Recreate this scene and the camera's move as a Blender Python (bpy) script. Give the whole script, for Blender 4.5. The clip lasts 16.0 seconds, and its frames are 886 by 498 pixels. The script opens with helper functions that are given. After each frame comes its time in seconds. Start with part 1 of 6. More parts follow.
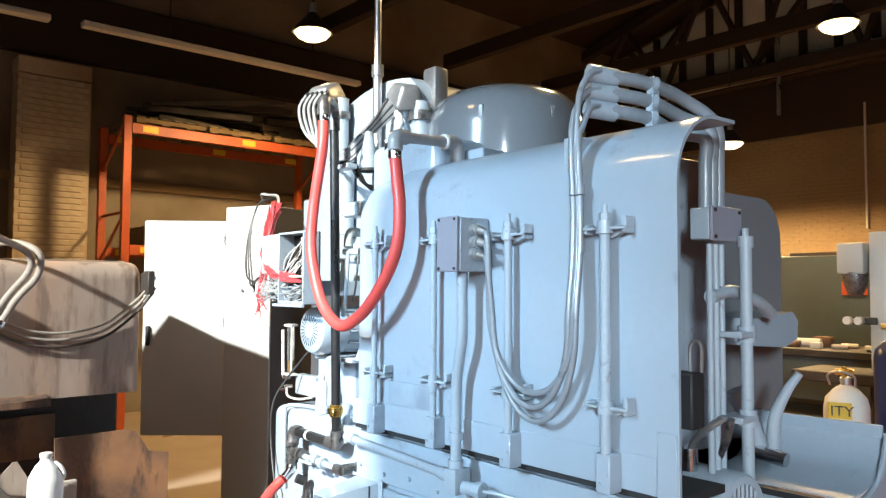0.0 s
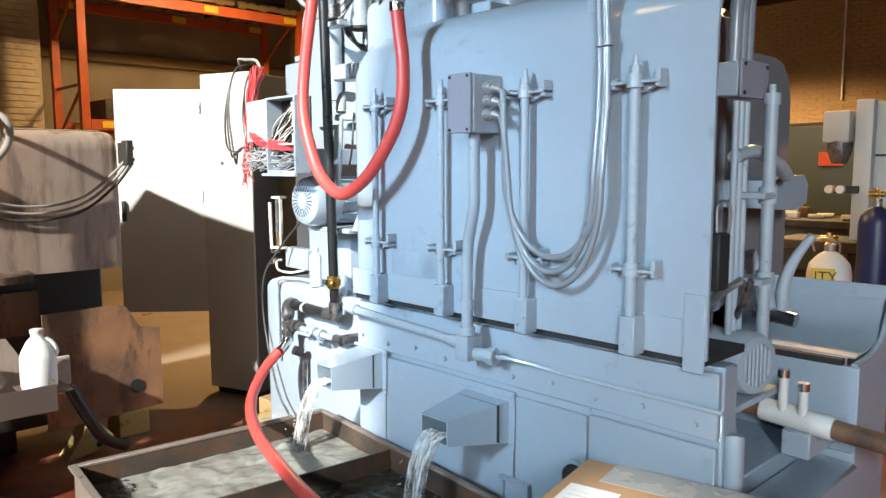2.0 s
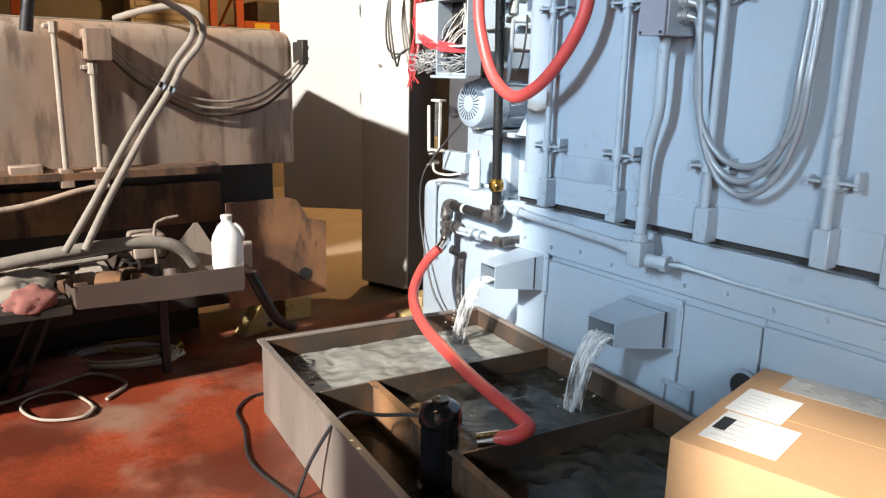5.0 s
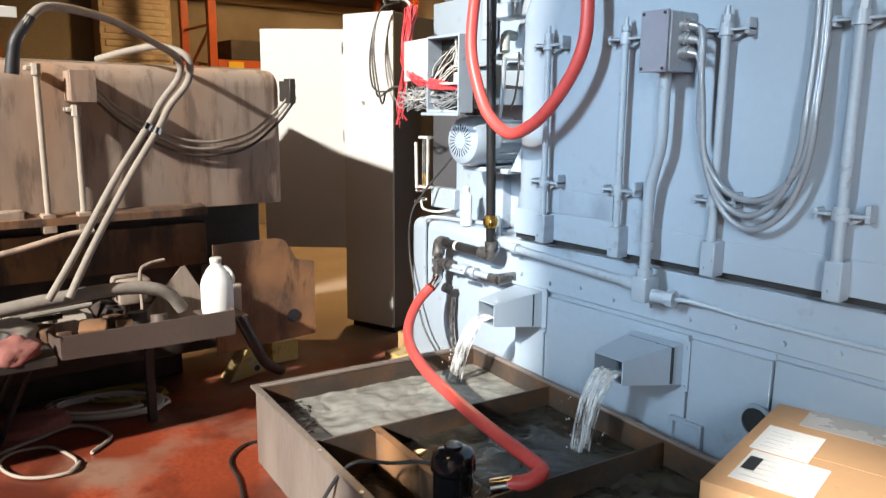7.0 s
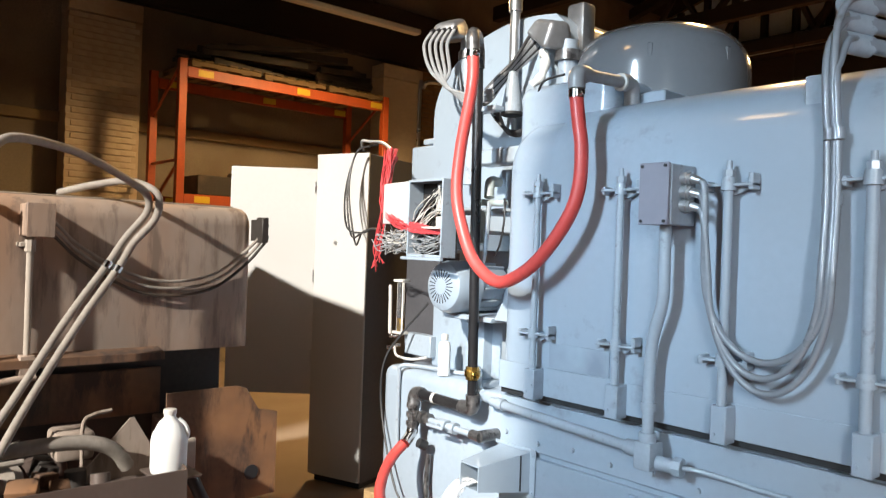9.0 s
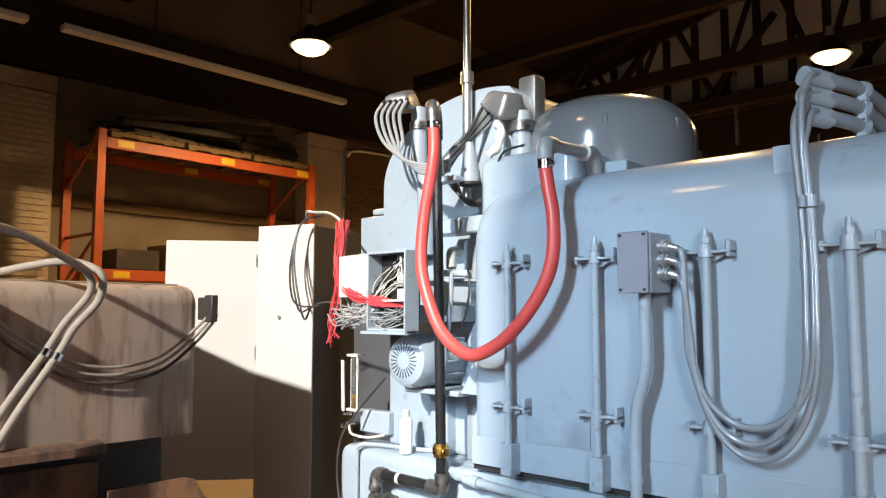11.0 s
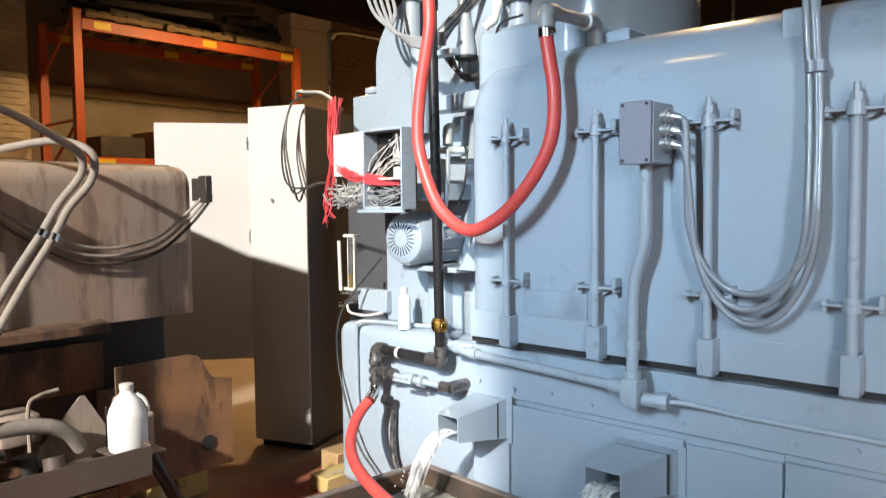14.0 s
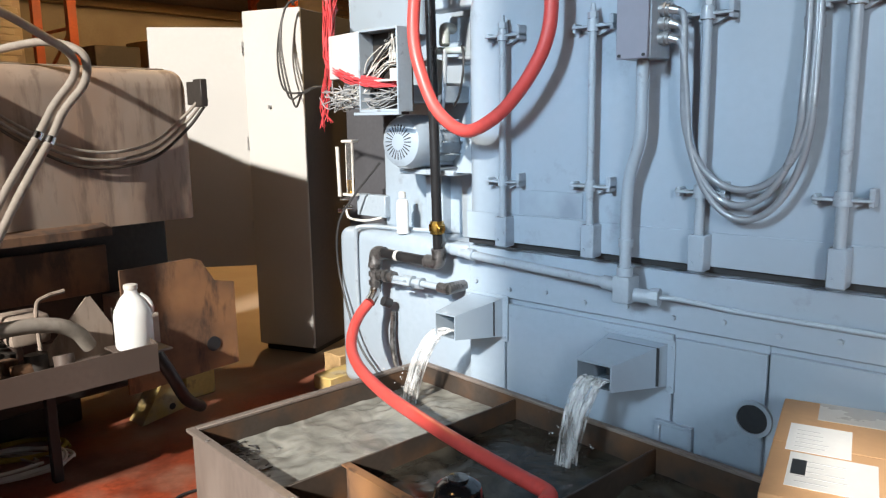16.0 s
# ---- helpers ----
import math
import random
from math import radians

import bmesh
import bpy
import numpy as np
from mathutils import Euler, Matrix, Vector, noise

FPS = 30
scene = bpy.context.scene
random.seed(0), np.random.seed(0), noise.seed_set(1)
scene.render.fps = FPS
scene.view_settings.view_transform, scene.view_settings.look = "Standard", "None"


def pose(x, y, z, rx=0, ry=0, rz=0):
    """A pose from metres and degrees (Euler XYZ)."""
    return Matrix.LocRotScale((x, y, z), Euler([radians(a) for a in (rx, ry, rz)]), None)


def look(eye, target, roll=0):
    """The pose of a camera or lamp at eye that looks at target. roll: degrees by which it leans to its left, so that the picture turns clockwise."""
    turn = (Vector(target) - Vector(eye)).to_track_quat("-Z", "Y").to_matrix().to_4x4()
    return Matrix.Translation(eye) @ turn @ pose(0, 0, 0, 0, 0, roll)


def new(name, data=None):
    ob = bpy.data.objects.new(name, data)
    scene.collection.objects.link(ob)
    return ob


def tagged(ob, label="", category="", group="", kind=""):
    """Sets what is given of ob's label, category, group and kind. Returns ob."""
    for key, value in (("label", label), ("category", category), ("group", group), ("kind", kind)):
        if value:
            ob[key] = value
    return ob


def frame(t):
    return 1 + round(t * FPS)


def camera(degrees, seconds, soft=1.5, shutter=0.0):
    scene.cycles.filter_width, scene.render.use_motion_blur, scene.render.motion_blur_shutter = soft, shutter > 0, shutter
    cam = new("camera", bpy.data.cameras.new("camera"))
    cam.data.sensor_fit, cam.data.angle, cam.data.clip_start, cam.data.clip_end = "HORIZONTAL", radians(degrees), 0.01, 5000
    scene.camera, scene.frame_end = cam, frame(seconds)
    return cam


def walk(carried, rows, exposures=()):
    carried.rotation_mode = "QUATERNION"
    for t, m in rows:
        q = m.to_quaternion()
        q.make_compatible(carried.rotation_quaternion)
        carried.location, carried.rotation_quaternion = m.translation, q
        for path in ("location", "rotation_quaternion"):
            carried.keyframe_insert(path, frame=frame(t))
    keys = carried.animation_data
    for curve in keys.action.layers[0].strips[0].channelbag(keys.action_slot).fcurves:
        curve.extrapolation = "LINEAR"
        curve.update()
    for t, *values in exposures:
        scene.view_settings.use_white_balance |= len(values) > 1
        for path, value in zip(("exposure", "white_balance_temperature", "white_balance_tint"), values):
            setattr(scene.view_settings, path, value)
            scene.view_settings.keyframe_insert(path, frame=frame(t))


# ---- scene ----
cam = camera(61.2, 16.0, soft=1.2, shutter=0.4)
PATH = [
    (0, (0.102, -0.022, 1.651), (-1.409, 1.284, 1.752), 0.3),
    (0.5, (0.01, -0.063, 1.644), (-1.438, 1.316, 1.695), 0.3),
    (1, (-0.027, -0.023, 1.622), (-1.445, 1.387, 1.593), 1.5),
    (1.5, (-0.049, -0.006, 1.6), (-1.488, 1.378, 1.466), 1.2),
    (2, (-0.115, -0.063, 1.592), (-1.554, 1.308, 1.372), -0.2),
    (2.5, (-0.205, -0.167, 1.598), (-1.724, 1.109, 1.351), 1.0),
    (3, (-0.248, -0.237, 1.584), (-1.895, 0.873, 1.349), 0.9),
    (3.5, (-0.252, -0.291, 1.565), (-1.895, 0.813, 1.281), 1.3),
    (4, (-0.2, -0.299, 1.561), (-1.822, 0.807, 1.178), 1.6),
    (6.5, (-0.251, -0.337, 1.552), (-1.835, 0.794, 1.089), 0.8),
    (7, (-0.328, -0.376, 1.569), (-1.89, 0.82, 1.206), 0.5),
    (7.5, (-0.376, -0.387, 1.574), (-1.901, 0.867, 1.257), 0.7),
    (8, (-0.428, -0.342, 1.589), (-1.941, 0.949, 1.376), 1.1),
    (8.5, (-0.475, -0.316, 1.584), (-2.021, 0.949, 1.485), 1.7),
    (9, (-0.567, -0.334, 1.602), (-2.086, 0.967, 1.602), 2.0),
    (9.5, (-0.698, -0.393, 1.616), (-2.169, 0.96, 1.698), 0.4),
    (10, (-0.772, -0.42, 1.636), (-2.158, 1.011, 1.817), -0.0),
    (12.5, (-0.773, -0.478, 1.621), (-2.108, 1.008, 1.723), -0.4),
    (13, (-0.794, -0.475, 1.602), (-2.13, 1.013, 1.625), -0.2),
    (13.5, (-0.821, -0.469, 1.585), (-2.162, 1.015, 1.545), -0.6),
    (14, (-0.818, -0.471, 1.579), (-2.152, 1.014, 1.461), -0.6),
    (14.5, (-0.814, -0.497, 1.55), (-2.135, 0.984, 1.3), -0.4),
    (15, (-0.806, -0.497, 1.539), (-2.14, 0.961, 1.229), -0.9),
    (15.5, (-0.793, -0.491, 1.522), (-2.139, 0.95, 1.186), -1.0),
    (16, (-0.777, -0.472, 1.519), (-2.104, 0.985, 1.18), -0.9),
]
walk(cam, [(t, look(eye, target, roll)) for t, eye, target, roll in PATH],
     [(0.0, 0.60, 6350, 4), (1.5, 0.44, 6450, 5), (3.0, 0.20, 6750, 9), (8.0, 0.08, 6850, 10), (9.0, -0.02, 6850, 10), (12.5, -0.04, 6800, 10), (14.5, -0.08, 6850, 10), (16.0, -0.10, 6850, 10)])

# ---- world and light ----
SUN = Vector((-0.30, 1.0, -0.59)).normalized()
world = bpy.data.worlds.new("sky")
scene.world = world
world.use_nodes = True
wn = world.node_tree.nodes
sky = wn.new("ShaderNodeTexSky")
sky.sky_type, sky.sun_disc = "NISHITA", False
sky.sun_elevation, sky.sun_rotation = radians(30), math.atan2(-SUN.x, -SUN.y)
world.node_tree.links.new(sky.outputs[0], wn["Background"].inputs[0])
wn["Background"].inputs[1].default_value = 0.026
sun = new("sun", bpy.data.lights.new("sun", "SUN"))
sun.data.energy, sun.data.angle, sun.data.color = 8.0, radians(1.8), (1.0, 0.96, 0.9)
sun.matrix_world = look((0, -20, 12), Vector((0, -20, 12)) + SUN)
SUN_OPENINGS = ((-4.1, -0.70, 7.2), (0.50, 6.2, 4.6))     # unseen tall window and bay door, cut to shape the sun: x from, x to, height
SUN_SILL = 2.4                                         # added under the unseen window to keep sun off the near floor
DOOR_Y, DOOR_Z = -4.6, 7.2
# daylight in the doors: x, z, width, height, power, aim, spread, colour
for x, z, w, h, power, aim, spread, tone in ((-2.1, 4.0, 0.6, 1.5, 21, -2.5, 29, (0.58, 0.79, 1.0)), (4.5, 3.5, 0.8, 1.6, 24, -0.4, 32, (0.80, 0.90, 1.0))):
    gate = new("door_daylight", bpy.data.lights.new("door_daylight", "AREA"))
    gate.data.shape, gate.data.size, gate.data.size_y = "RECTANGLE", w, h
    gate.data.energy, gate.data.color = power, tone
    gate.data.spread = radians(spread)
    gate.matrix_world = look((x, DOOR_Y - 0.25, z), (aim, 2.2, 1.5))

# ---- materials ----
def mat(name, col, rough=0.5, metal=0.0, var=0.12, size=4.0, bump=0.08, stain=None, stain_at=0.6, stain_soft=0.12, stain_size=2.0, fine=40.0, coat=0.0, scuff=None, scuff_at=0.66, scuff_size=9.0, scuff_stretch=(1, 1, 1), stretch=(1, 1, 1)):
    m = bpy.data.materials.new(name)
    m.use_nodes = True
    n, l = m.node_tree.nodes, m.node_tree.links
    b = n["Principled BSDF"]
    tc, mp = n.new("ShaderNodeTexCoord"), n.new("ShaderNodeMapping")
    mp.inputs["Scale"].default_value = stretch
    l.new(tc.outputs["Object"], mp.inputs[0])
    def noisy(scale, detail=5.0):
        t = n.new("ShaderNodeTexNoise")
        t.inputs["Scale"].default_value, t.inputs["Detail"].default_value = scale, detail
        l.new(mp.outputs[0], t.inputs["Vector"])
        return t.outputs["Fac"]
    def ramp(src, a, b_, ca, cb):
        r = n.new("ShaderNodeValToRGB")
        r.color_ramp.elements[0].position, r.color_ramp.elements[1].position = a, b_
        r.color_ramp.elements[0].color, r.color_ramp.elements[1].color = ca, cb
        l.new(src, r.inputs[0])
        return r.outputs[0]
    def mix(f, a, b_):
        x = n.new("ShaderNodeMix")
        x.data_type = "RGBA"
        l.new(f, x.inputs[0])
        for s, v in ((x.inputs[6], a), (x.inputs[7], b_)):
            if isinstance(v, tuple):
                s.default_value = v
            else:
                l.new(v, s)
        return x.outputs[2]
    lo = tuple(c * (1 - var) for c in col) + (1,)
    hi = tuple(min(1, c * (1 + var)) for c in col) + (1,)
    big, small = noisy(size), noisy(fine, 3.0)
    c = ramp(big, 0.3, 0.7, lo, hi)
    speck = ramp(small, 0.35, 0.75, (0, 0, 0, 1), (1, 1, 1, 1))
    c = mix(speck, c, tuple(x * (1 - var * 0.8) for x in col) + (1,))
    if stain:
        f = ramp(noisy(stain_size, 8.0), stain_at - stain_soft, stain_at + stain_soft, (0, 0, 0, 1), (1, 1, 1, 1))
        c = mix(f, c, (*stain, 1))
    if scuff:
        mp2, t2 = n.new("ShaderNodeMapping"), n.new("ShaderNodeTexNoise")
        mp2.inputs["Scale"].default_value, mp2.inputs["Location"].default_value = scuff_stretch, (3.1, 7.7, 1.3)
        t2.inputs["Scale"].default_value, t2.inputs["Detail"].default_value, t2.inputs["Roughness"].default_value = scuff_size, 9.0, 0.62
        l.new(tc.outputs["Object"], mp2.inputs[0]), l.new(mp2.outputs[0], t2.inputs["Vector"])
        c = mix(ramp(t2.outputs["Fac"], scuff_at - 0.05, scuff_at + 0.07, (0, 0, 0, 1), (0.85, 0.85, 0.85, 1)), c, (*scuff, 1))
    l.new(c, b.inputs["Base Color"])
    r = ramp(big, 0.25, 0.75, (max(0, rough - 0.08),) * 3 + (1,), (min(1, rough + 0.1),) * 3 + (1,))
    l.new(r, b.inputs["Roughness"])
    b.inputs["Metallic"].default_value = metal
    b.inputs["Coat Weight"].default_value = coat
    b.inputs["Coat Roughness"].default_value = 0.09
    if bump:
        bp = n.new("ShaderNodeBump")
        bp.inputs["Strength"].default_value, bp.inputs["Distance"].default_value = bump, 0.004
        add = n.new("ShaderNodeMath")
        l.new(small, add.inputs[0]), l.new(big, add.inputs[1])
        l.new(add.outputs[0], bp.inputs["Height"])
        l.new(bp.outputs[0], b.inputs["Normal"])
    return m

def glow(name, col, strength):
    m = bpy.data.materials.new(name)
    m.use_nodes = True
    b = m.node_tree.nodes["Principled BSDF"]
    b.inputs["Base Color"].default_value = (*col, 1)
    b.inputs["Emission Color"].default_value = (*col, 1)
    b.inputs["Emission Strength"].default_value = strength
    return m

PAINT = mat("blue_grey_enamel", (0.312, 0.382, 0.455), 0.38, 0, 0.05, 1.5, 0.03, stain=(0.29, 0.34, 0.39), stain_at=0.66, stain_size=1.2, fine=30, coat=0.8, scuff=(0.215, 0.25, 0.285), scuff_at=0.665, scuff_size=5.0)
PAINT_ROUGH = mat("blue_grey_cast_enamel", (0.315, 0.375, 0.435), 0.42, 0, 0.07, 3, 0.16, fine=60, coat=0.25, scuff=(0.16, 0.165, 0.17), scuff_at=0.66, scuff_size=16.0)
PAINT_DULL = mat("dull_touch_up_paint", (0.225, 0.275, 0.335), 0.6, 0, 0.1, 5, 0.08, stain=(0.315, 0.385, 0.455), stain_at=0.52, stain_size=5)
DOME = mat("grey_gloss_enamel", (0.20, 0.215, 0.235), 0.16, 0, 0.05, 2, 0.02, coat=1.0)
PLATE = mat("lilac_grey_cover_paint", (0.23, 0.235, 0.285), 0.45, 0, 0.05, 3, 0.04)
# near-black trim; also fills gaps, slots and holes in place of their shade
DARK = mat("near_black_gaps_and_trim", (0.02, 0.022, 0.025), 0.6, 0, 0.2, 5, 0.05)
STEEL = mat("galvanised_conduit", (0.52, 0.53, 0.54), 0.32, 0.85, 0.12, 8, 0.06)
CONDUIT = mat("dark_grey_conduit_paint", (0.235, 0.265, 0.30), 0.34, 0.1, 0.1, 6, 0.06, coat=0.5, scuff=(0.14, 0.145, 0.15), scuff_size=14)
CHROME = mat("bright_steel", (0.72, 0.72, 0.72), 0.16, 1.0, 0.08, 12, 0.03)
BLACKPIPE = mat("black_iron_pipe", (0.02, 0.02, 0.022), 0.32, 0.2, 0.3, 8, 0.08, stain=(0.05, 0.048, 0.046), stain_at=0.66)
FITTING = mat("grey_malleable_iron", (0.22, 0.215, 0.215), 0.33, 0.75, 0.35, 22, 0.2, scuff=(0.05, 0.045, 0.045), scuff_at=0.56, scuff_size=26)
BRASS = mat("brass_valve", (0.6, 0.38, 0.1), 0.28, 1.0, 0.15, 20, 0.05)
HOSE = mat("red_rubber_hose", (0.62, 0.075, 0.065), 0.42, 0, 0.1, 8, 0.05, stain=(0.45, 0.04, 0.04), stain_at=0.72)
CABLE_GREY = mat("grey_cable_jacket", (0.30, 0.31, 0.32), 0.4, 0, 0.12, 12, 0.04)
ALLOY = mat("grey_cast_alloy", (0.24, 0.245, 0.255), 0.38, 0.55, 0.15, 6, 0.12)
CABLE_BLACK = mat("black_cable_jacket", (0.025, 0.025, 0.027), 0.5, 0, 0.2, 12, 0.04)
WIRE_RED = mat("red_wire", (0.60, 0.065, 0.075), 0.45, 0, 0.15, 20, 0.02)
WIRE_WHITE = mat("white_wire", (0.62, 0.6, 0.56), 0.5, 0, 0.1, 20, 0.02)
WIRE_YELLOW = mat("yellow_cable", (0.42, 0.32, 0.05), 0.5, 0, 0.15, 20, 0.02)
OLD = mat("dusty_brown_machine_paint", (0.345, 0.28, 0.235), 0.72, 0, 0.22, 1.8, 0.1, stain=(0.36, 0.215, 0.135), stain_at=0.6, stain_soft=0.16, stain_size=2.0, fine=14, stretch=(1, 1, 0.35), scuff=(0.17, 0.125, 0.10), scuff_at=0.56, scuff_size=4.2, scuff_stretch=(2.6, 2.6, 0.5))
OLD_TOP = mat("dust_covered_steel", (0.40, 0.35, 0.30), 0.85, 0, 0.12, 5, 0.25)
DUSTY_CABLE = mat("dusty_grey_cable", (0.28, 0.25, 0.22), 0.7, 0, 0.2, 9, 0.1)
OLD_DARK = mat("oily_dark_steel_and_shade", (0.03, 0.025, 0.022), 0.6, 0, 0.3, 5, 0.2, stain=(0.08, 0.055, 0.04), stain_at=0.62, stain_size=3)
RUST = mat("rusty_plate", (0.155, 0.085, 0.05), 0.7, 0, 0.2, 3, 0.25, stain=(0.36, 0.175, 0.075), stain_at=0.56, stain_size=2.5, scuff=(0.045, 0.03, 0.025), scuff_at=0.55, scuff_size=4, scuff_stretch=(2, 2, 0.6))
TRAYM = mat("brown_sheet_tray", (0.12, 0.092, 0.08), 0.5, 0.1, 0.12, 4, 0.08, stain=(0.10, 0.07, 0.06), stain_at=0.65)
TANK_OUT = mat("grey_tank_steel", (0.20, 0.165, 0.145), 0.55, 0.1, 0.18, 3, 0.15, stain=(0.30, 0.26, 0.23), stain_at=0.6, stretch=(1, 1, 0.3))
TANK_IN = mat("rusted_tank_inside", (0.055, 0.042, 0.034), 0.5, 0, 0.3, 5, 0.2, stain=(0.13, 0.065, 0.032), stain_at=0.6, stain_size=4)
JUGM = mat("white_milky_plastic", (0.78, 0.80, 0.80), 0.35, 0, 0.02, 3, 0.02)
CARD = mat("brown_cardboard", (0.56, 0.33, 0.17), 0.8, 0, 0.06, 6, 0.06, stain=(0.40, 0.23, 0.115), stain_at=0.68, scuff=(0.34, 0.185, 0.09), scuff_at=0.68, scuff_size=7)
CARD_TAPE = mat("clear_grey_tape", (0.42, 0.40, 0.37), 0.25, 0, 0.05, 8, 0.02)
PAPER = mat("white_paper_label", (0.80, 0.80, 0.78), 0.6, 0, 0.03, 6, 0.02)
PRINT = mat("grey_print", (0.50, 0.50, 0.50), 0.6, 0, 0.05, 6, 0)
PRINT_BLACK = mat("black_print", (0.02, 0.02, 0.02), 0.5, 0, 0.05, 6, 0)
GLOSS_BLACK = mat("gloss_black_motor_paint", (0.012, 0.012, 0.014), 0.14, 0, 0.2, 8, 0.03, coat=0.6)
CABWHITE = mat("light_grey_cabinet_paint", (0.50, 0.50, 0.495), 0.5, 0, 0.03, 2, 0.03, stain=(0.46, 0.46, 0.45), stain_at=0.72)
CABDARK = mat("charcoal_cabinet_side", (0.075, 0.077, 0.088), 0.5, 0, 0.15, 3, 0.05)
ORANGE = mat("orange_rack_paint", (0.38, 0.068, 0.016), 0.5, 0, 0.15, 6, 0.08, stain=(0.25, 0.06, 0.03), stain_at=0.68)
YELLOW = mat("yellow_paint", (0.62, 0.42, 0.03), 0.5, 0, 0.1, 6, 0.05)
WOOD = mat("pale_pallet_wood", (0.38, 0.25, 0.12), 0.75, 0, 0.2, 5, 0.2, stretch=(6, 1, 6))
BRICK = mat("painted_tan_brick", (0.29, 0.21, 0.12), 0.8, 0, 0.15, 0.7, 0.2, stain=(0.20, 0.12, 0.055), stain_at=0.52, stain_size=0.45, fine=25, stretch=(0.5, 0.5, 1.6))
DARK_WOOD = mat("dusty_pallet_wood", (0.17, 0.115, 0.055), 0.8, 0, 0.25, 5, 0.2, stretch=(6, 1, 6))
# paler than BRICK: daylight on the pier is put into its colour
PIER_BRICK = mat("lightened_painted_brick", (0.55, 0.48, 0.38), 0.8, 0, 0.12, 2.0, 0.2, stain=(0.25, 0.15, 0.07), stain_at=0.55, stain_size=0.5, fine=25, stretch=(0.5, 0.5, 0.9))
PALE_YELLOW = mat("worn_yellow_timber_paint", (0.52, 0.38, 0.14), 0.75, 0, 0.15, 6, 0.15, stain=(0.42, 0.36, 0.27), stain_at=0.55, stain_size=7, scuff=(0.16, 0.11, 0.06), scuff_at=0.62, scuff_size=9)
MORTAR = mat("tan_mortar_wall", (0.26, 0.19, 0.11), 0.9, 0, 0.15, 1.3, 0.3)
PLASTER = mat("grimy_plaster", (0.225, 0.19, 0.145), 0.85, 0, 0.2, 0.8, 0.15, stain=(0.13, 0.10, 0.07), stain_at=0.56, stain_size=0.7)
CEIL = mat("sooty_timber", (0.028, 0.015, 0.008), 0.85, 0, 0.3, 2, 0.2, stretch=(1, 5, 1))
BEAM = mat("dark_roof_steel", (0.028, 0.017, 0.011), 0.65, 0, 0.25, 3, 0.1)
SIDING = mat("pale_gable_boards", (0.62, 0.60, 0.56), 0.8, 0, 0.12, 2, 0.1)
FLOOR = mat("red_oxide_floor", (0.30, 0.058, 0.026), 0.34, 0, 0.42, 1.8, 0.12, stain=(0.30, 0.165, 0.115), stain_at=0.57, stain_soft=0.07, stain_size=1.7, scuff=(0.10, 0.024, 0.014), scuff_at=0.53, scuff_size=1.5)
_n, _l = FLOOR.node_tree.nodes, FLOOR.node_tree.links
_b = _n["Principled BSDF"]
_old = _b.inputs["Base Color"].links[0].from_socket
_tc, _sx, _mr, _mx, _nz, _ad = _n.new("ShaderNodeTexCoord"), _n.new("ShaderNodeSeparateXYZ"), _n.new("ShaderNodeMapRange"), _n.new("ShaderNodeMix"), _n.new("ShaderNodeTexNoise"), _n.new("ShaderNodeMath")
_nz.inputs["Scale"].default_value, _nz.inputs["Detail"].default_value = 1.6, 6
_ad.operation, _ad.inputs[1].default_value = "MULTIPLY_ADD", 1.6
_l.new(_tc.outputs["Object"], _sx.inputs[0]), _l.new(_tc.outputs["Object"], _nz.inputs["Vector"])
_l.new(_nz.outputs["Fac"], _ad.inputs[0]), _l.new(_sx.outputs["X"], _ad.inputs[2])
_mr.inputs["From Min"].default_value, _mr.inputs["From Max"].default_value = -3.35, -4.1
_l.new(_ad.outputs[0], _mr.inputs["Value"])
_mx.data_type = "RGBA"
_mx.inputs[7].default_value = (0.27, 0.215, 0.165, 1)
_l.new(_mr.outputs[0], _mx.inputs[0]), _l.new(_old, _mx.inputs[6]), _l.new(_mx.outputs[2], _b.inputs["Base Color"])
MACHGREEN = mat("dark_green_grey_machine", (0.055, 0.07, 0.065), 0.5, 0, 0.15, 3, 0.06)
OFFWHITE = mat("off_white_machine_paint", (0.38, 0.38, 0.36), 0.5, 0, 0.06, 3, 0.05)
NAVY = mat("navy_cylinder_paint", (0.012, 0.02, 0.075), 0.35, 0, 0.15, 5, 0.04)
WHITEPAINT = mat("white_cylinder_paint", (0.62, 0.61, 0.58), 0.45, 0, 0.05, 5, 0.04)
PINK = mat("pink_rag_cloth", (0.30, 0.12, 0.105), 0.95, 0, 0.2, 8, 0.5)
LADDER = mat("orange_fibreglass", (0.70, 0.13, 0.02), 0.45, 0, 0.08, 6, 0.03)
PIPEWHITE = mat("white_sleeve", (0.62, 0.62, 0.60), 0.5, 0, 0.08, 6, 0.05)
REDLABEL = mat("red_orange_label", (0.60, 0.09, 0.03), 0.5, 0, 0.05, 6, 0.0)
LAMPGLOW = glow("sodium_lamp_glass", (1.0, 0.66, 0.28), 6.0)

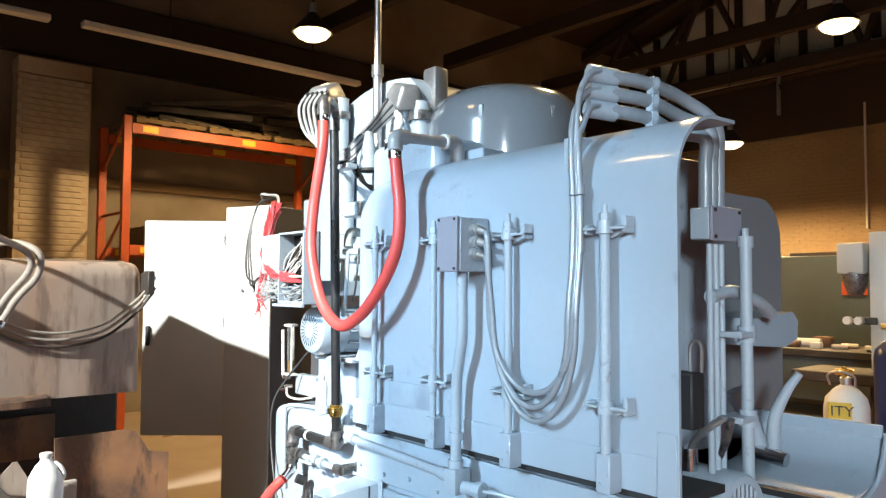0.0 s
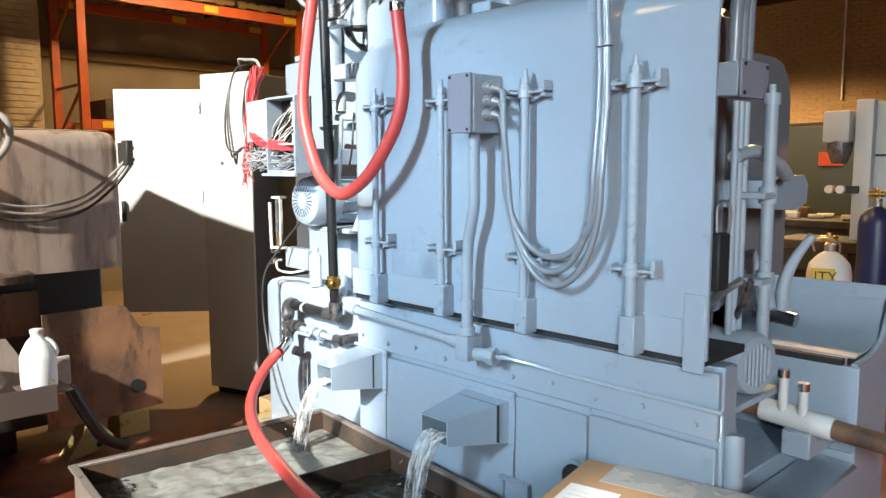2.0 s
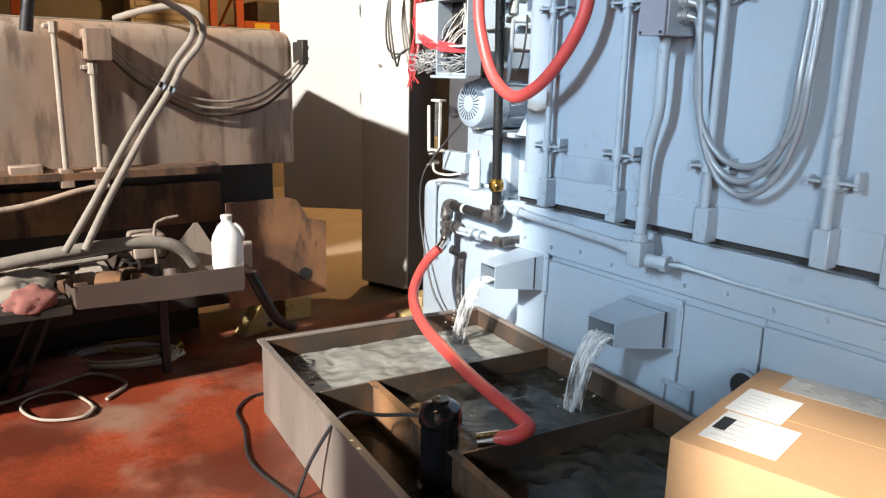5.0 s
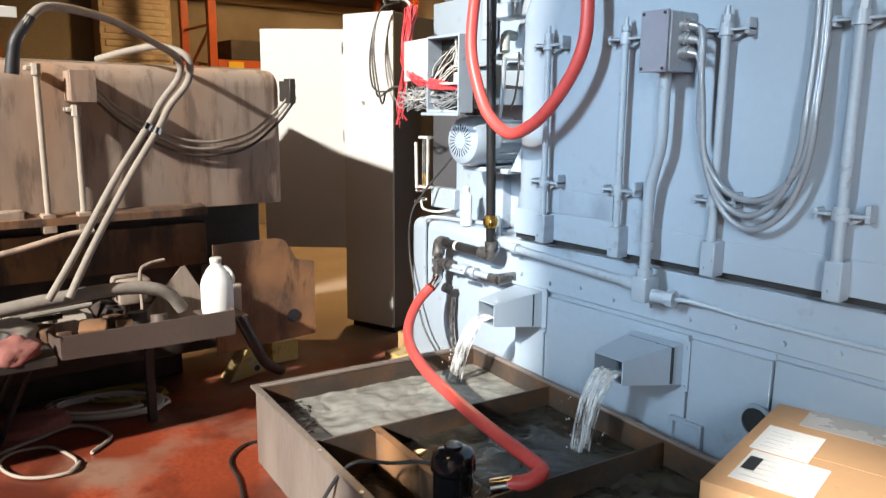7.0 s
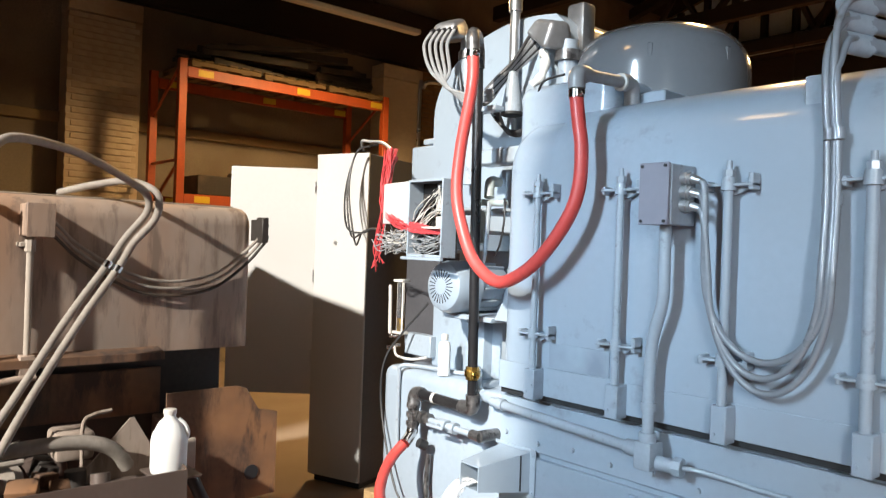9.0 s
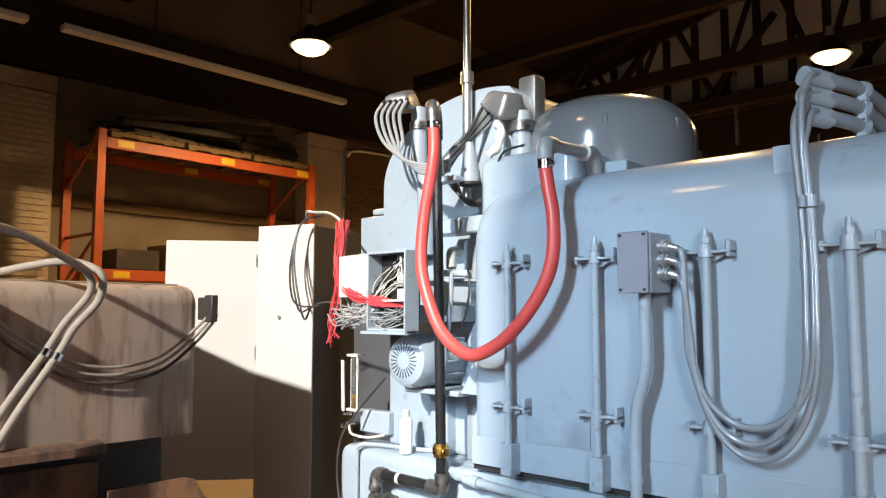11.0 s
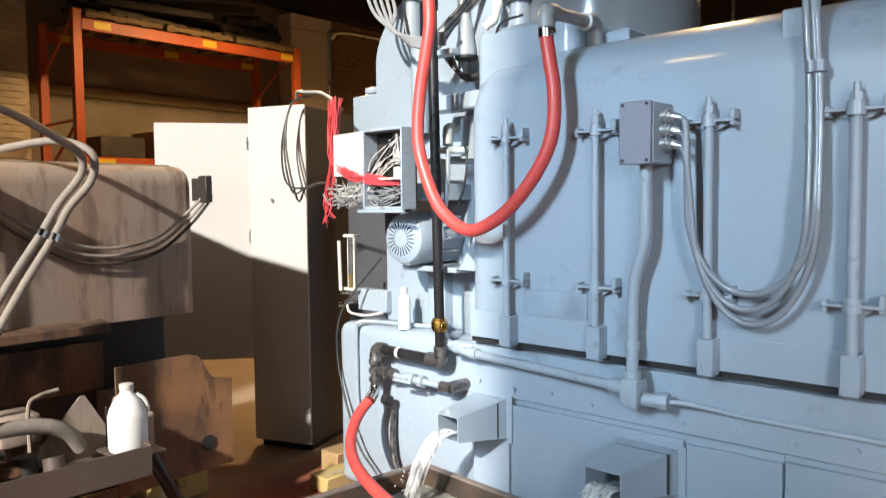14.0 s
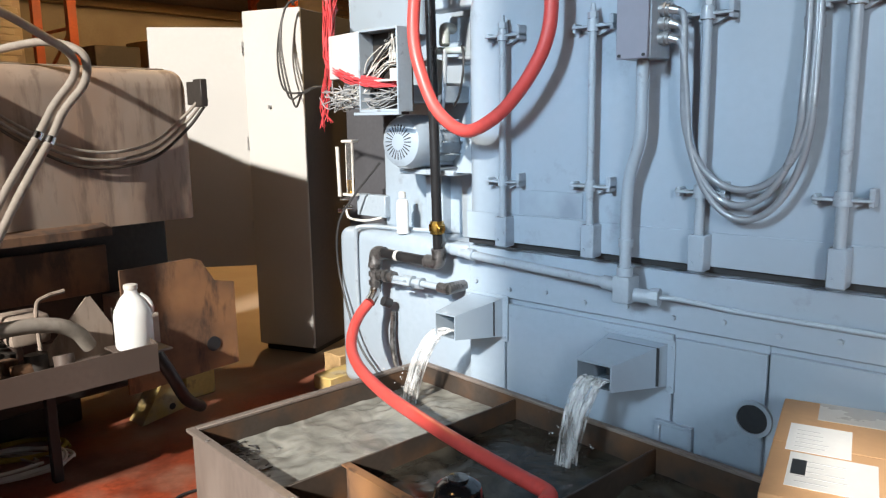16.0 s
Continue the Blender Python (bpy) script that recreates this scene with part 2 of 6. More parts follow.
def watery(name, col, rough, trans, bump, size, lo=0.45, hi=0.72):
    m = bpy.data.materials.new(name)
    m.use_nodes = True
    n, l = m.node_tree.nodes, m.node_tree.links
    b = n["Principled BSDF"]
    t, bp, r, tc = n.new("ShaderNodeTexNoise"), n.new("ShaderNodeBump"), n.new("ShaderNodeValToRGB"), n.new("ShaderNodeTexCoord")
    t.inputs["Scale"].default_value, t.inputs["Detail"].default_value, t.inputs["Distortion"].default_value = size, 6, 1.2
    r.color_ramp.elements[0].position, r.color_ramp.elements[1].position = lo, hi
    r.color_ramp.elements[0].color, r.color_ramp.elements[1].color = (*[c * 0.8 for c in col], 1), (*[min(1, c * 1.9) for c in col], 1)
    l.new(tc.outputs["Object"], t.inputs["Vector"]), l.new(t.outputs["Fac"], r.inputs[0]), l.new(r.outputs[0], b.inputs["Base Color"])
    l.new(t.outputs["Fac"], bp.inputs["Height"]), l.new(bp.outputs[0], b.inputs["Normal"])
    bp.inputs["Strength"].default_value, bp.inputs["Distance"].default_value = bump, 0.02
    b.inputs["Roughness"].default_value, b.inputs["Transmission Weight"].default_value, b.inputs["IOR"].default_value = rough, trans, 1.33
    return m

WATER = watery("murky_grey_water", (0.21, 0.21, 0.19), 0.16, 0.0, 0.25, 8, 0.30, 0.90)
WATER_DARK = watery("dark_grey_water", (0.042, 0.038, 0.03), 0.14, 0.0, 0.3, 7)
STREAM = watery("falling_water", (0.72, 0.75, 0.76), 0.25, 0.0, 0.25, 9, 0.3, 0.7)
_n, _l = STREAM.node_tree.nodes, STREAM.node_tree.links
_t, _m, _r, _tc = _n.new("ShaderNodeTexNoise"), _n.new("ShaderNodeMapping"), _n.new("ShaderNodeMapRange"), _n.new("ShaderNodeTexCoord")
_m.inputs["Scale"].default_value = (38, 38, 7)
_t.inputs["Scale"].default_value, _t.inputs["Detail"].default_value = 1.0, 4
_r.inputs["From Min"].default_value, _r.inputs["From Max"].default_value = 0.36, 0.66
_r.inputs["To Min"].default_value, _r.inputs["To Max"].default_value = 0.10, 0.62
_l.new(_tc.outputs["Object"], _m.inputs[0]), _l.new(_m.outputs[0], _t.inputs["Vector"]), _l.new(_t.outputs["Fac"], _r.inputs["Value"]), _l.new(_r.outputs[0], _n["Principled BSDF"].inputs["Alpha"])
GLASS = watery("sight_glass", (0.9, 0.9, 0.85), 0.03, 0.95, 0.0, 4)
OIL = mat("amber_oil", (0.45, 0.25, 0.03), 0.15, 0, 0.1, 8, 0)

# ---- building helpers ----
def part(name, bm, material, parent=None, label="", angle=38):
    me = bpy.data.meshes.new(name)
    bmesh.ops.recalc_face_normals(bm, faces=bm.faces)
    bm.to_mesh(me)
    bm.free()
    me.materials.append(material)
    me.shade_smooth()
    me.set_sharp_from_angle(angle=radians(angle))
    ob = new(name, me)
    if parent is not None:
        ob.parent = parent
        top = parent if parent.parent is None else parent.parent
        ob.matrix_parent_inverse = Matrix.Identity(4) if parent.parent else top.matrix_basis.inverted()
    if label:
        ob["label"] = label
    return ob

def thing(name, at, label, category, group="", kind=""):
    e = new(name)
    e.empty_display_size = 0.05
    e.location = at
    e.matrix_basis = Matrix.Translation(at)
    return tagged(e, label, category, group, kind)

def B():
    return bmesh.new()

def box(bm, x0, x1, y0, y1, z0, z1, bevel=0.004, seg=1, m=None):
    t = bmesh.new()
    bmesh.ops.create_cube(t, size=1.0, matrix=Matrix.Translation(((x0 + x1) / 2, (y0 + y1) / 2, (z0 + z1) / 2)) @ Matrix.Diagonal((abs(x1 - x0), abs(y1 - y0), abs(z1 - z0), 1)))
    if bevel:
        bmesh.ops.bevel(t, geom=list(t.edges), offset=min(bevel, 0.45 * min(abs(x1 - x0), abs(y1 - y0), abs(z1 - z0))), segments=seg, affect="EDGES", profile=0.5)
    if m:
        t.transform(m)
    merge(bm, t)
    return bm

def merge(bm, t):
    me = bpy.data.meshes.new("tmp")
    t.to_mesh(me)
    t.free()
    bm.from_mesh(me)
    bpy.data.meshes.remove(me)

def basis(d):
    return Vector(d).to_track_quat("Z", "Y").to_matrix().to_4x4()

def cyl(bm, p, q, r, r2=None, seg=20):
    p, q = Vector(p), Vector(q)
    bmesh.ops.create_cone(bm, cap_ends=True, segments=seg, radius1=r, radius2=r if r2 is None else r2, depth=(q - p).length, matrix=Matrix.Translation((p + q) / 2) @ basis(q - p))
    return bm

def lathe(bm, prof, m, seg=32):
    rings = []
    for r, z in prof:
        rings.append([bm.verts.new(m @ Vector((max(r, 1e-4) * math.cos(2 * math.pi * i / seg), max(r, 1e-4) * math.sin(2 * math.pi * i / seg), z))) for i in range(seg)])
    for a, b in zip(rings, rings[1:]):
        for i in range(seg):
            bm.faces.new((a[i], a[(i + 1) % seg], b[(i + 1) % seg], b[i]))
    bm.faces.new(rings[0][::-1]), bm.faces.new(rings[-1])
    return bm

def curve_pts(pts, n=8):
    P = [Vector(p) for p in pts]
    P = [2 * P[0] - P[1]] + P + [2 * P[-1] - P[-2]]
    out = []
    for i in range(1, len(P) - 2):
        a, b, c, d = P[i - 1:i + 3]
        for k in range(n):
            t = k / n
            out.append(0.5 * (2 * b + (c - a) * t + (2 * a - 5 * b + 4 * c - d) * t * t + (3 * b - a - 3 * c + d) * t ** 3))
    return out + [P[-2]]

def tube(bm, pts, r, seg=10, n=8, smooth=True):
    P = curve_pts(pts, n) if smooth else [Vector(p) for p in pts]
    rings, up = [], None
    for i, p in enumerate(P):
        d = (P[min(i + 1, len(P) - 1)] - P[max(i - 1, 0)]).normalized()
        if up is None:
            up = d.orthogonal().normalized()
        up = (up - d * up.dot(d)).normalized()
        s = d.cross(up)
        rr = r(i / (len(P) - 1)) if callable(r) else r
        rings.append([bm.verts.new(p + rr * (math.cos(2 * math.pi * k / seg) * up + math.sin(2 * math.pi * k / seg) * s)) for k in range(seg)])
    for a, b in zip(rings, rings[1:]):
        for k in range(seg):
            bm.faces.new((a[k], a[(k + 1) % seg], b[(k + 1) % seg], b[k]))
    bm.faces.new(rings[0][::-1]), bm.faces.new(rings[-1])
    return bm

def prism(bm, poly, axis, a, b, bevel=0.0):
    f = {"x": lambda u, v, w: (w, u, v), "y": lambda u, v, w: (u, w, v), "z": lambda u, v, w: (u, v, w)}[axis]
    t = bmesh.new()
    A = [t.verts.new(f(u, v, a)) for u, v in poly]
    C = [t.verts.new(f(u, v, b)) for u, v in poly]
    t.faces.new(A[::-1]), t.faces.new(C)
    for i in range(len(poly)):
        j = (i + 1) % len(poly)
        t.faces.new((A[i], A[j], C[j], C[i]))
    if bevel:
        bmesh.ops.bevel(t, geom=[e for e in t.edges if e.calc_face_angle(0) > 0.6], offset=bevel, segments=2, affect="EDGES", profile=0.5)
    merge(bm, t)
    return bm

def arc(cx, cy, r, a0, a1, n=8):
    return [(cx + r * math.cos(radians(a0 + (a1 - a0) * i / n)), cy + r * math.sin(radians(a0 + (a1 - a0) * i / n))) for i in range(n + 1)]

def ribbon(path, th):
    """A closed outline of a sheet of thickness th along a path of 2D points."""
    out = []
    for i, p in enumerate(path):
        a, b = Vector(path[max(i - 1, 0)]), Vector(path[min(i + 1, len(path) - 1)])
        d = (b - a).normalized()
        out.append((p[0] - d.y * th, p[1] + d.x * th))
    return list(path) + out[::-1]

def bolt(bm, p, d, r=0.008, h=0.007):
    p, d = Vector(p), Vector(d).normalized()
    return cyl(bm, p, p + d * h, r, r * 0.9, seg=6)

def loft(bm, A, C):
    a, c = [bm.verts.new(p) for p in A], [bm.verts.new(p) for p in C]
    n = len(a)
    for i in range(n):
        bm.faces.new((a[i], a[(i + 1) % n], c[(i + 1) % n], c[i]))
    return a, c

# ---- the hall ----
def flat(name, bm, material, label="", category="wall"):
    return tagged(part(name, bm, material), label, category, kind="structure")

WX, NY, EX, SY, TOP = -10.0, 14.0, 9.0, DOOR_Y, 9.6
floor = B()
bmesh.ops.create_grid(floor, x_segments=60, y_segments=60, size=1.0, matrix=Matrix.Translation(((WX + EX) / 2, (NY + SY) / 2, 0)) @ Matrix.Diagonal(((EX - WX) / 2 + 0.3, (NY - SY) / 2 + 0.3, 1, 1)))
flat("floor", floor, FLOOR, "worn red oxide painted concrete floor with dust", "floor")
ground = B()
bmesh.ops.create_grid(ground, x_segments=1, y_segments=1, size=300, matrix=Matrix.Translation((0, -0, -0.05)))
flat("ground", ground, mat("outdoor_asphalt", (0.06, 0.06, 0.06), 0.85, 0, 0.1, 1, 0.1), "dark asphalt yard outside the bay door", "ground")

wall_west = flat("wall_west", box(B(), WX - 0.3, WX, SY, NY + 0.3, 0, TOP, 0), PLASTER, "grimy tan plastered hall wall with stains")
wall_north = flat("wall_north", box(B(), WX, EX, NY, NY + 0.3, 0, TOP, 0), MORTAR, "tan brick end wall lit by warm lamps")
flat("wall_east", box(B(), EX, EX + 0.3, SY, NY + 0.3, 0, TOP, 0), PLASTER, "plain grimy hall wall")
# out of view; edges and sill placed so sun falls only where wanted
south = B()
box(south, WX - 0.3, SUN_OPENINGS[0][0], SY - 0.3, SY, 0, DOOR_Z, 0)
box(south, SUN_OPENINGS[0][0], SUN_OPENINGS[0][1], SY - 0.3, SY, 0, SUN_SILL, 0)
box(south, SUN_OPENINGS[0][1], SUN_OPENINGS[1][0], SY - 0.3, SY, 0, SUN_OPENINGS[1][2], 0)
box(south, SUN_OPENINGS[0][1], SUN_OPENINGS[1][1], SY - 0.3, SY, SUN_OPENINGS[1][2], DOOR_Z, 0)
box(south, SUN_OPENINGS[1][1], EX + 0.3, SY - 0.3, SY, 0, DOOR_Z, 0)
box(south, WX - 0.3, EX + 0.3, SY - 0.3, SY, DOOR_Z, TOP, 0)
flat("wall_south", south, PLASTER, "unseen plain wall with openings cut to shape the sunlight")

# roof: a dark slope that rises towards the middle of the hall
roof = B()
prism(roof, [(WX - 0.3, 6.75), (-1.0, 9.3), (-1.0, 9.5), (WX - 0.3, 6.95)], "y", SY - 0.3, NY + 0.3)
prism(roof, [(-1.0, 9.3), (EX + 0.3, 7.3), (EX + 0.3, 7.5), (-1.0, 9.5)], "y", SY - 0.3, NY + 0.3)
flat("ceiling", roof, CEIL, "dark sooty timber roof", "ceiling")

def truss(y):
    t = thing("roof_truss", (WX, y, 5.2), "dark steel roof truss spanning the hall", "truss", "roof trusses", "structure")
    part("bottom_chord", box(B(), WX, EX, y - 0.09, y + 0.09, 5.35, 5.55), BEAM, t)
    part("rafter", prism(B(), [(WX, 6.5), (-1.0, 9.05), (-1.0, 9.25), (WX, 6.7)], "y", y - 0.09, y + 0.09), BEAM, t)
    for k in range(5):
        x = WX + 0.2 + k * 1.8
        top = 6.6 + (x + 0.9 - WX) * 0.283
        part("web_strut", cyl(B(), (x, y, 5.5), (x + 0.9, y, top), 0.06, seg=6), BEAM, t)
        part("web_strut", cyl(B(), (x + 0.9, y, top), (x + 1.8, y, 5.5), 0.06, seg=6), BEAM, t)
for y in (12.7,):
    truss(y)
for i in range(5):
    y = 0.8 + i * 2.6
    tagged(part("purlin", box(B(), -9.9, EX, y, y + 0.16, 5.55, 5.8, 0.01), CEIL), "dark timber cross beam under the roof", "beam", "cross beams", "structure")

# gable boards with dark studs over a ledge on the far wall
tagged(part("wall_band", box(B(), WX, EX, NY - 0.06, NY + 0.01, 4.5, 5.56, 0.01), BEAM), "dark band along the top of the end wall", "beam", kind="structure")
gable = thing("gable_boarding", (-7, NY, 5.9), "pale gable boards between dark timber studs", "siding", "", "structure")
part("boards", prism(B(), [(WX, 5.95), (-1.0, 5.95), (-1.0, 9.25), (WX, 6.75)], "y", NY - 0.05, NY - 0.01), SIDING, gable)
for k in range(13):
    x = WX + 0.35 + k * 0.62
    part("stud", box(B(), x, x + 0.13, NY - 0.16, NY - 0.052, 5.9, 6.75 + (x - WX) * 0.27, 0.01), BEAM, gable)
for k in range(3):
    part("brace", cyl(B(), (WX + 0.6 + 2.6 * k, NY - 0.2, 5.9), (WX + 1.9 + 2.6 * k, NY - 0.2, 7.3), 0.09, seg=6), BEAM, gable)
part("ledge", box(B(), WX, -1.0, NY - 0.3, NY - 0.02, 5.55, 5.92, 0.02), BEAM, gable)
for k, (dz, r) in enumerate(((0.0, 0.035), (0.22, 0.03))):
    p = tagged(part("wall_pipe", cyl(B(), (WX + 0.1, NY - 0.33, 5.6 + dz), (0, NY - 0.33, 5.68 + dz), r, seg=10), STEEL), "long galvanised pipe run high along the end wall", "pipe", "wall pipes")
tagged(part("hanging_conduit", cyl(B(), (-6.2, NY - 0.4, 4.85), (-6.2, NY - 0.4, 6.4), 0.04, seg=8), STEEL), "short galvanised conduit hanging by the end wall", "conduit")
tagged(part("wall_conduit", cyl(B(), (-4.86, NY - 0.06, 2.7), (-4.86, NY - 0.06, 4.9), 0.02, seg=8), WIRE_WHITE), "thin pale conduit on the brick end wall", "conduit")

# piers on the west wall
def pier(y0, y1, top):
    t = thing("pier_west", (WX, (y0 + y1) / 2, 0), "tan painted brick wall pier with worn stained faces", "pier", "wall piers", "structure")
    part("pier_core", box(B(), WX - 0.1, WX + 0.3, y0 + 0.006, y1 - 0.006, 0, top - 0.01, 0), PIER_BRICK, t)
    part("pier_cap", box(B(), WX - 0.1, WX + 0.31, y0, y1, top, top + 0.2, 0.01), PIER_BRICK, t)
    return t
PIERS = [pier(-1.4, -0.6, 4.15), pier(1.86, 2.68, 4.15), pier(6.2, 6.95, 4.15), pier(10.3, 11.1, 4.15)]
tagged(part("wall_band", box(B(), WX - 0.05, WX + 0.12, SY, NY, 4.45, 5.3, 0.02), BEAM), "dark beam along the top of the side wall", "beam", kind="structure")
tagged(part("wall_ledge", box(B(), WX - 0.05, WX + 0.05, SY, NY, 2.9, 3.02, 0.01), MORTAR), "thin stained ledge on the side wall", "ledge", kind="structure")

strip = thing("strip_light", (-8, 3.5, 4.3), "long unlit white strip light under the roof", "strip light")
part("housing", box(B(), -8.06, -7.94, 2.1, 5.5, 4.28, 4.345, 0.01), SIDING, strip)
part("hanger", cyl(B(), (-8, 3.0, 4.34), (-8, 3.0, 7.4), 0.008, seg=6), BEAM, strip)
part("hanger", cyl(B(), (-8, 4.8, 4.34), (-8, 4.8, 7.4), 0.008, seg=6), BEAM, strip)
strip2 = thing("strip_light", (-8, 0.2, 4.25), "short unlit white strip light under the roof", "strip light")
part("housing", box(B(), -8.06, -7.94, -1.2, 1.8, 4.26, 4.325, 0.01), SIDING, strip2)
part("hanger", cyl(B(), (-8, 0.4, 4.32), (-8, 0.4, 7.4), 0.008, seg=6), BEAM, strip2)

# hanging lamps
def hall_lamp(x, y, z, power):
    t = thing("hanging_lamp", (x, y, z), "glowing warm high bay lamp with a round enamel shade", "lamp", "high bay lamps")
    part("shade", lathe(B(), [(0.05, 0.25), (0.07, 0.22), (0.12, 0.16), (0.21, 0.06), (0.225, 0.03), (0.215, 0.03), (0.11, 0.15)], Matrix.Translation((x, y, z)), 28), BEAM, t)
    part("bulb", lathe(B(), [(0.01, -0.06), (0.09, -0.05), (0.16, -0.015), (0.195, 0.03), (0.16, 0.06), (0.02, 0.07)], Matrix.Translation((x, y, z)), 24), LAMPGLOW, t, "glowing warm glass")
    part("cord", cyl(B(), (x, y, z + 0.24), (x, y, 6.8 + (x + 10.3) * 0.274), 0.012, seg=6), BEAM, t)
    part("socket", cyl(B(), (x, y, z + 0.22), (x, y, z + 0.36), 0.045, seg=12), STEEL, t)
    l = new("lamp_light", bpy.data.lights.new("lamp_light", "SPOT"))
    l.data.energy, l.data.color, l.data.shadow_soft_size = power, (1.0, 0.63, 0.28), 0.16
    l.data.spot_size, l.data.spot_blend = radians(156), 0.35
    l.matrix_world = look((x, y, z - 0.1), (x, y, 0))
for p in ((-6.94, 4.16, 4.385, 700), (-3.11, 8.34, 4.45, 480), (-5.93, 11.3, 3.95, 1300), (-3.05, 4.4, 4.42, 150), (-3.08, 0.5, 4.42, 14)):
    hall_lamp(*p)

# orange pallet rack with steel offcuts
rack = thing("pallet_rack", (-8.9, 4.2, 0), "orange steel pallet rack loaded with timber and scrap", "pallet rack")
for y in (2.83, 5.6):
    for x in (-9.75, -8.85):
        part("upright", box(B(), x, x + 0.08, y - 0.045, y + 0.045, 0, 3.62), ORANGE, rack)
    for k in range(6):
        part("lacing", cyl(B(), (-9.71, y, 0.3 + 0.55 * k), (-8.81, y, 0.85 + 0.55 * k if k % 2 else 0.3 + 0.55 * k), 0.018, seg=6), ORANGE, rack)
for z in (2.0, 3.42):
    for x in (-9.72, -8.83):
        b = part("beam", box(B(), x, x + 0.05, 2.88, 5.55, z, z + 0.12), ORANGE, rack)
        for y in (3.0, 4.25, 5.35):
            part("tag", box(B(), x + 0.052, x + 0.056, y, y + 0.18, z + 0.025, z + 0.1, 0), YELLOW, b, "yellow load tag")
def pallet(y):
    t = thing("pallet", (-9.25, y + 0.42, 3.54), "dusty timber pallet lying on the rack beams", "pallet", "pallets on the rack")
    for x in (-9.68, -9.26, -8.82):
        part("stringer", box(B(), x, x + 0.05, y, y + 0.84, 3.562, 3.612, 0.003), DARK_WOOD, t)
    for k in range(6):
        v = y + 0.148 * k
        part("deck_board", box(B(), -9.69, -8.76, v, v + 0.1, 3.614, 3.63, 0.002), DARK_WOOD, t)
        if k % 2 == 0:
            part("bottom_board", box(B(), -9.69, -8.76, v, v + 0.1, 3.545, 3.56, 0.002), DARK_WOOD, t)
for k in range(3):
    pallet(2.92 + 0.89 * k)
random.seed(4)
for k in range(44):
    y, x = 2.95 + random.random() * 2.2, -9.6 + random.random() * 0.75
    L = 0.5 + random.random() * 1.2
    z = 3.63 + random.random() * 0.24
    m = Matrix.Translation((x, y, z)) @ Matrix.Rotation(radians(random.uniform(-14, 14)), 4, "Z") @ Matrix.Rotation(radians(random.uniform(-5, 8)), 4, "X")
    tagged(part("steel_offcut", box(B(), -0.025, 0.025, 0, min(L, 5.5 - y), 0, random.choice((0.05, 0.08)), 0.004, 1, m), OLD_DARK), "dark rusty length of steel stock on the rack", "steel stock", "steel on the rack")
for k, y in enumerate((3.1, 3.75, 4.6)):
    tagged(part("crate", box(B(), -9.6, -8.95, y, y + 0.5, 2.13, 2.36 + 0.1 * (k % 2), 0.01), OLD_DARK if k != 1 else WOOD), "dark dusty crate stored on the lower rack shelf", "crate", "crates on the rack")
rack2 = thing("pallet_rack", (-8.9, 0.0, 0), "orange steel pallet rack with a yellow crate", "pallet rack")
for y in (-2.0, 0.7):
    for x in (-9.75, -8.85):
        part("upright", box(B(), x, x + 0.08, y - 0.045, y + 0.045, 0, 3.62), ORANGE, rack2)
for z in (1.6, 3.42):
    for x in (-9.72, -8.83):
        part("beam", box(B(), x, x + 0.05, -1.95, 0.65, z, z + 0.12), ORANGE, rack2)
tagged(part("wooden_crate", box(B(), -9.5, -8.86, -0.75, 0.15, 1.73, 2.25, 0.01), YELLOW), "yellowish wooden crate on the rack shelf", "crate")
tagged(part("wall_riser", tube(B(), [(-9.7, 6.9, 0.5), (-9.7, 6.9, 3.9), (-9.68, 6.95, 4.1), (-9.6, 7.15, 4.2), (-9.6, 8.6, 4.22)], 0.035, 10, 6), STEEL), "pale conduit riser on the side wall", "conduit")

# ---- the blue-grey grinding machine ----
HX0, HX1, FY = -2.91, -1.15, 2.0                  # hood: ends and front plane
M1 = thing("grinding_machine", (-2.4, 2.9, 0), "large blue-grey enamelled rotary surface grinder with tall hood and ducts", "grinding machine")

# base
base = part("base", prism(B(), [(2.06, 0.0), (2.06, 0.985), (3.5, 0.985), (3.5, 0.0)], "x", -2.92, -1.6, 0.012), PAINT, M1)
part("base_front", box(B(), -1.602, -1.12, 2.0605, 2.15, 0.0, 0.985, 0.006), PAINT, M1)
part("bed_shelf", box(B(), -1.6, -1.16, 2.15, 2.87, 0.0, 0.56, 0.006), PAINT, M1)
part("motor_shelf", box(B(), -1.6, -1.2, 2.30, 2.68, 0.762, 0.786, 0.004), PAINT_ROUGH, M1)
part("shelf_bracket", prism(B(), [(2.32, 0.56), (2.32, 0.762), (2.36, 0.762), (2.40, 0.56)], "x", -1.5, -1.22), PAINT_ROUGH, M1)
part("corner_post", tube(B(), [(-1.10, 2.10, 0.0), (-1.10, 2.10, 0.70), (-1.105, 2.11, 0.74)], 0.03, 14), PAINT_ROUGH, M1)
bb = B()
box(bb, -3.97, -2.925, 2.16, 3.3, 0.06, 0.95, 0.06, 5)
part("column_base", bb, PAINT, M1)
part("plinth", box(B(), -3.9, -2.93, 2.2, 3.2, 0.0, 0.06, 0.004), PAINT_ROUGH, M1)
rail = B()
box(rail, -2.9, -1.125, 2.035, 2.058, 0.76, 0.97, 0.003)
rl = part("upper_rail", rail, PAINT, base)
for k in range(10):
    part("bolt", bolt(B(), (-2.86 + k * 0.185, 2.035, 0.80 if k % 2 else 0.815), (0, -1, 0), 0.011, 0.012), PAINT_ROUGH, rl)
part("bolt", bolt(B(), (-2.0, 2.036, 0.70), (0, -1, 0)), PAINT_ROUGH, base)
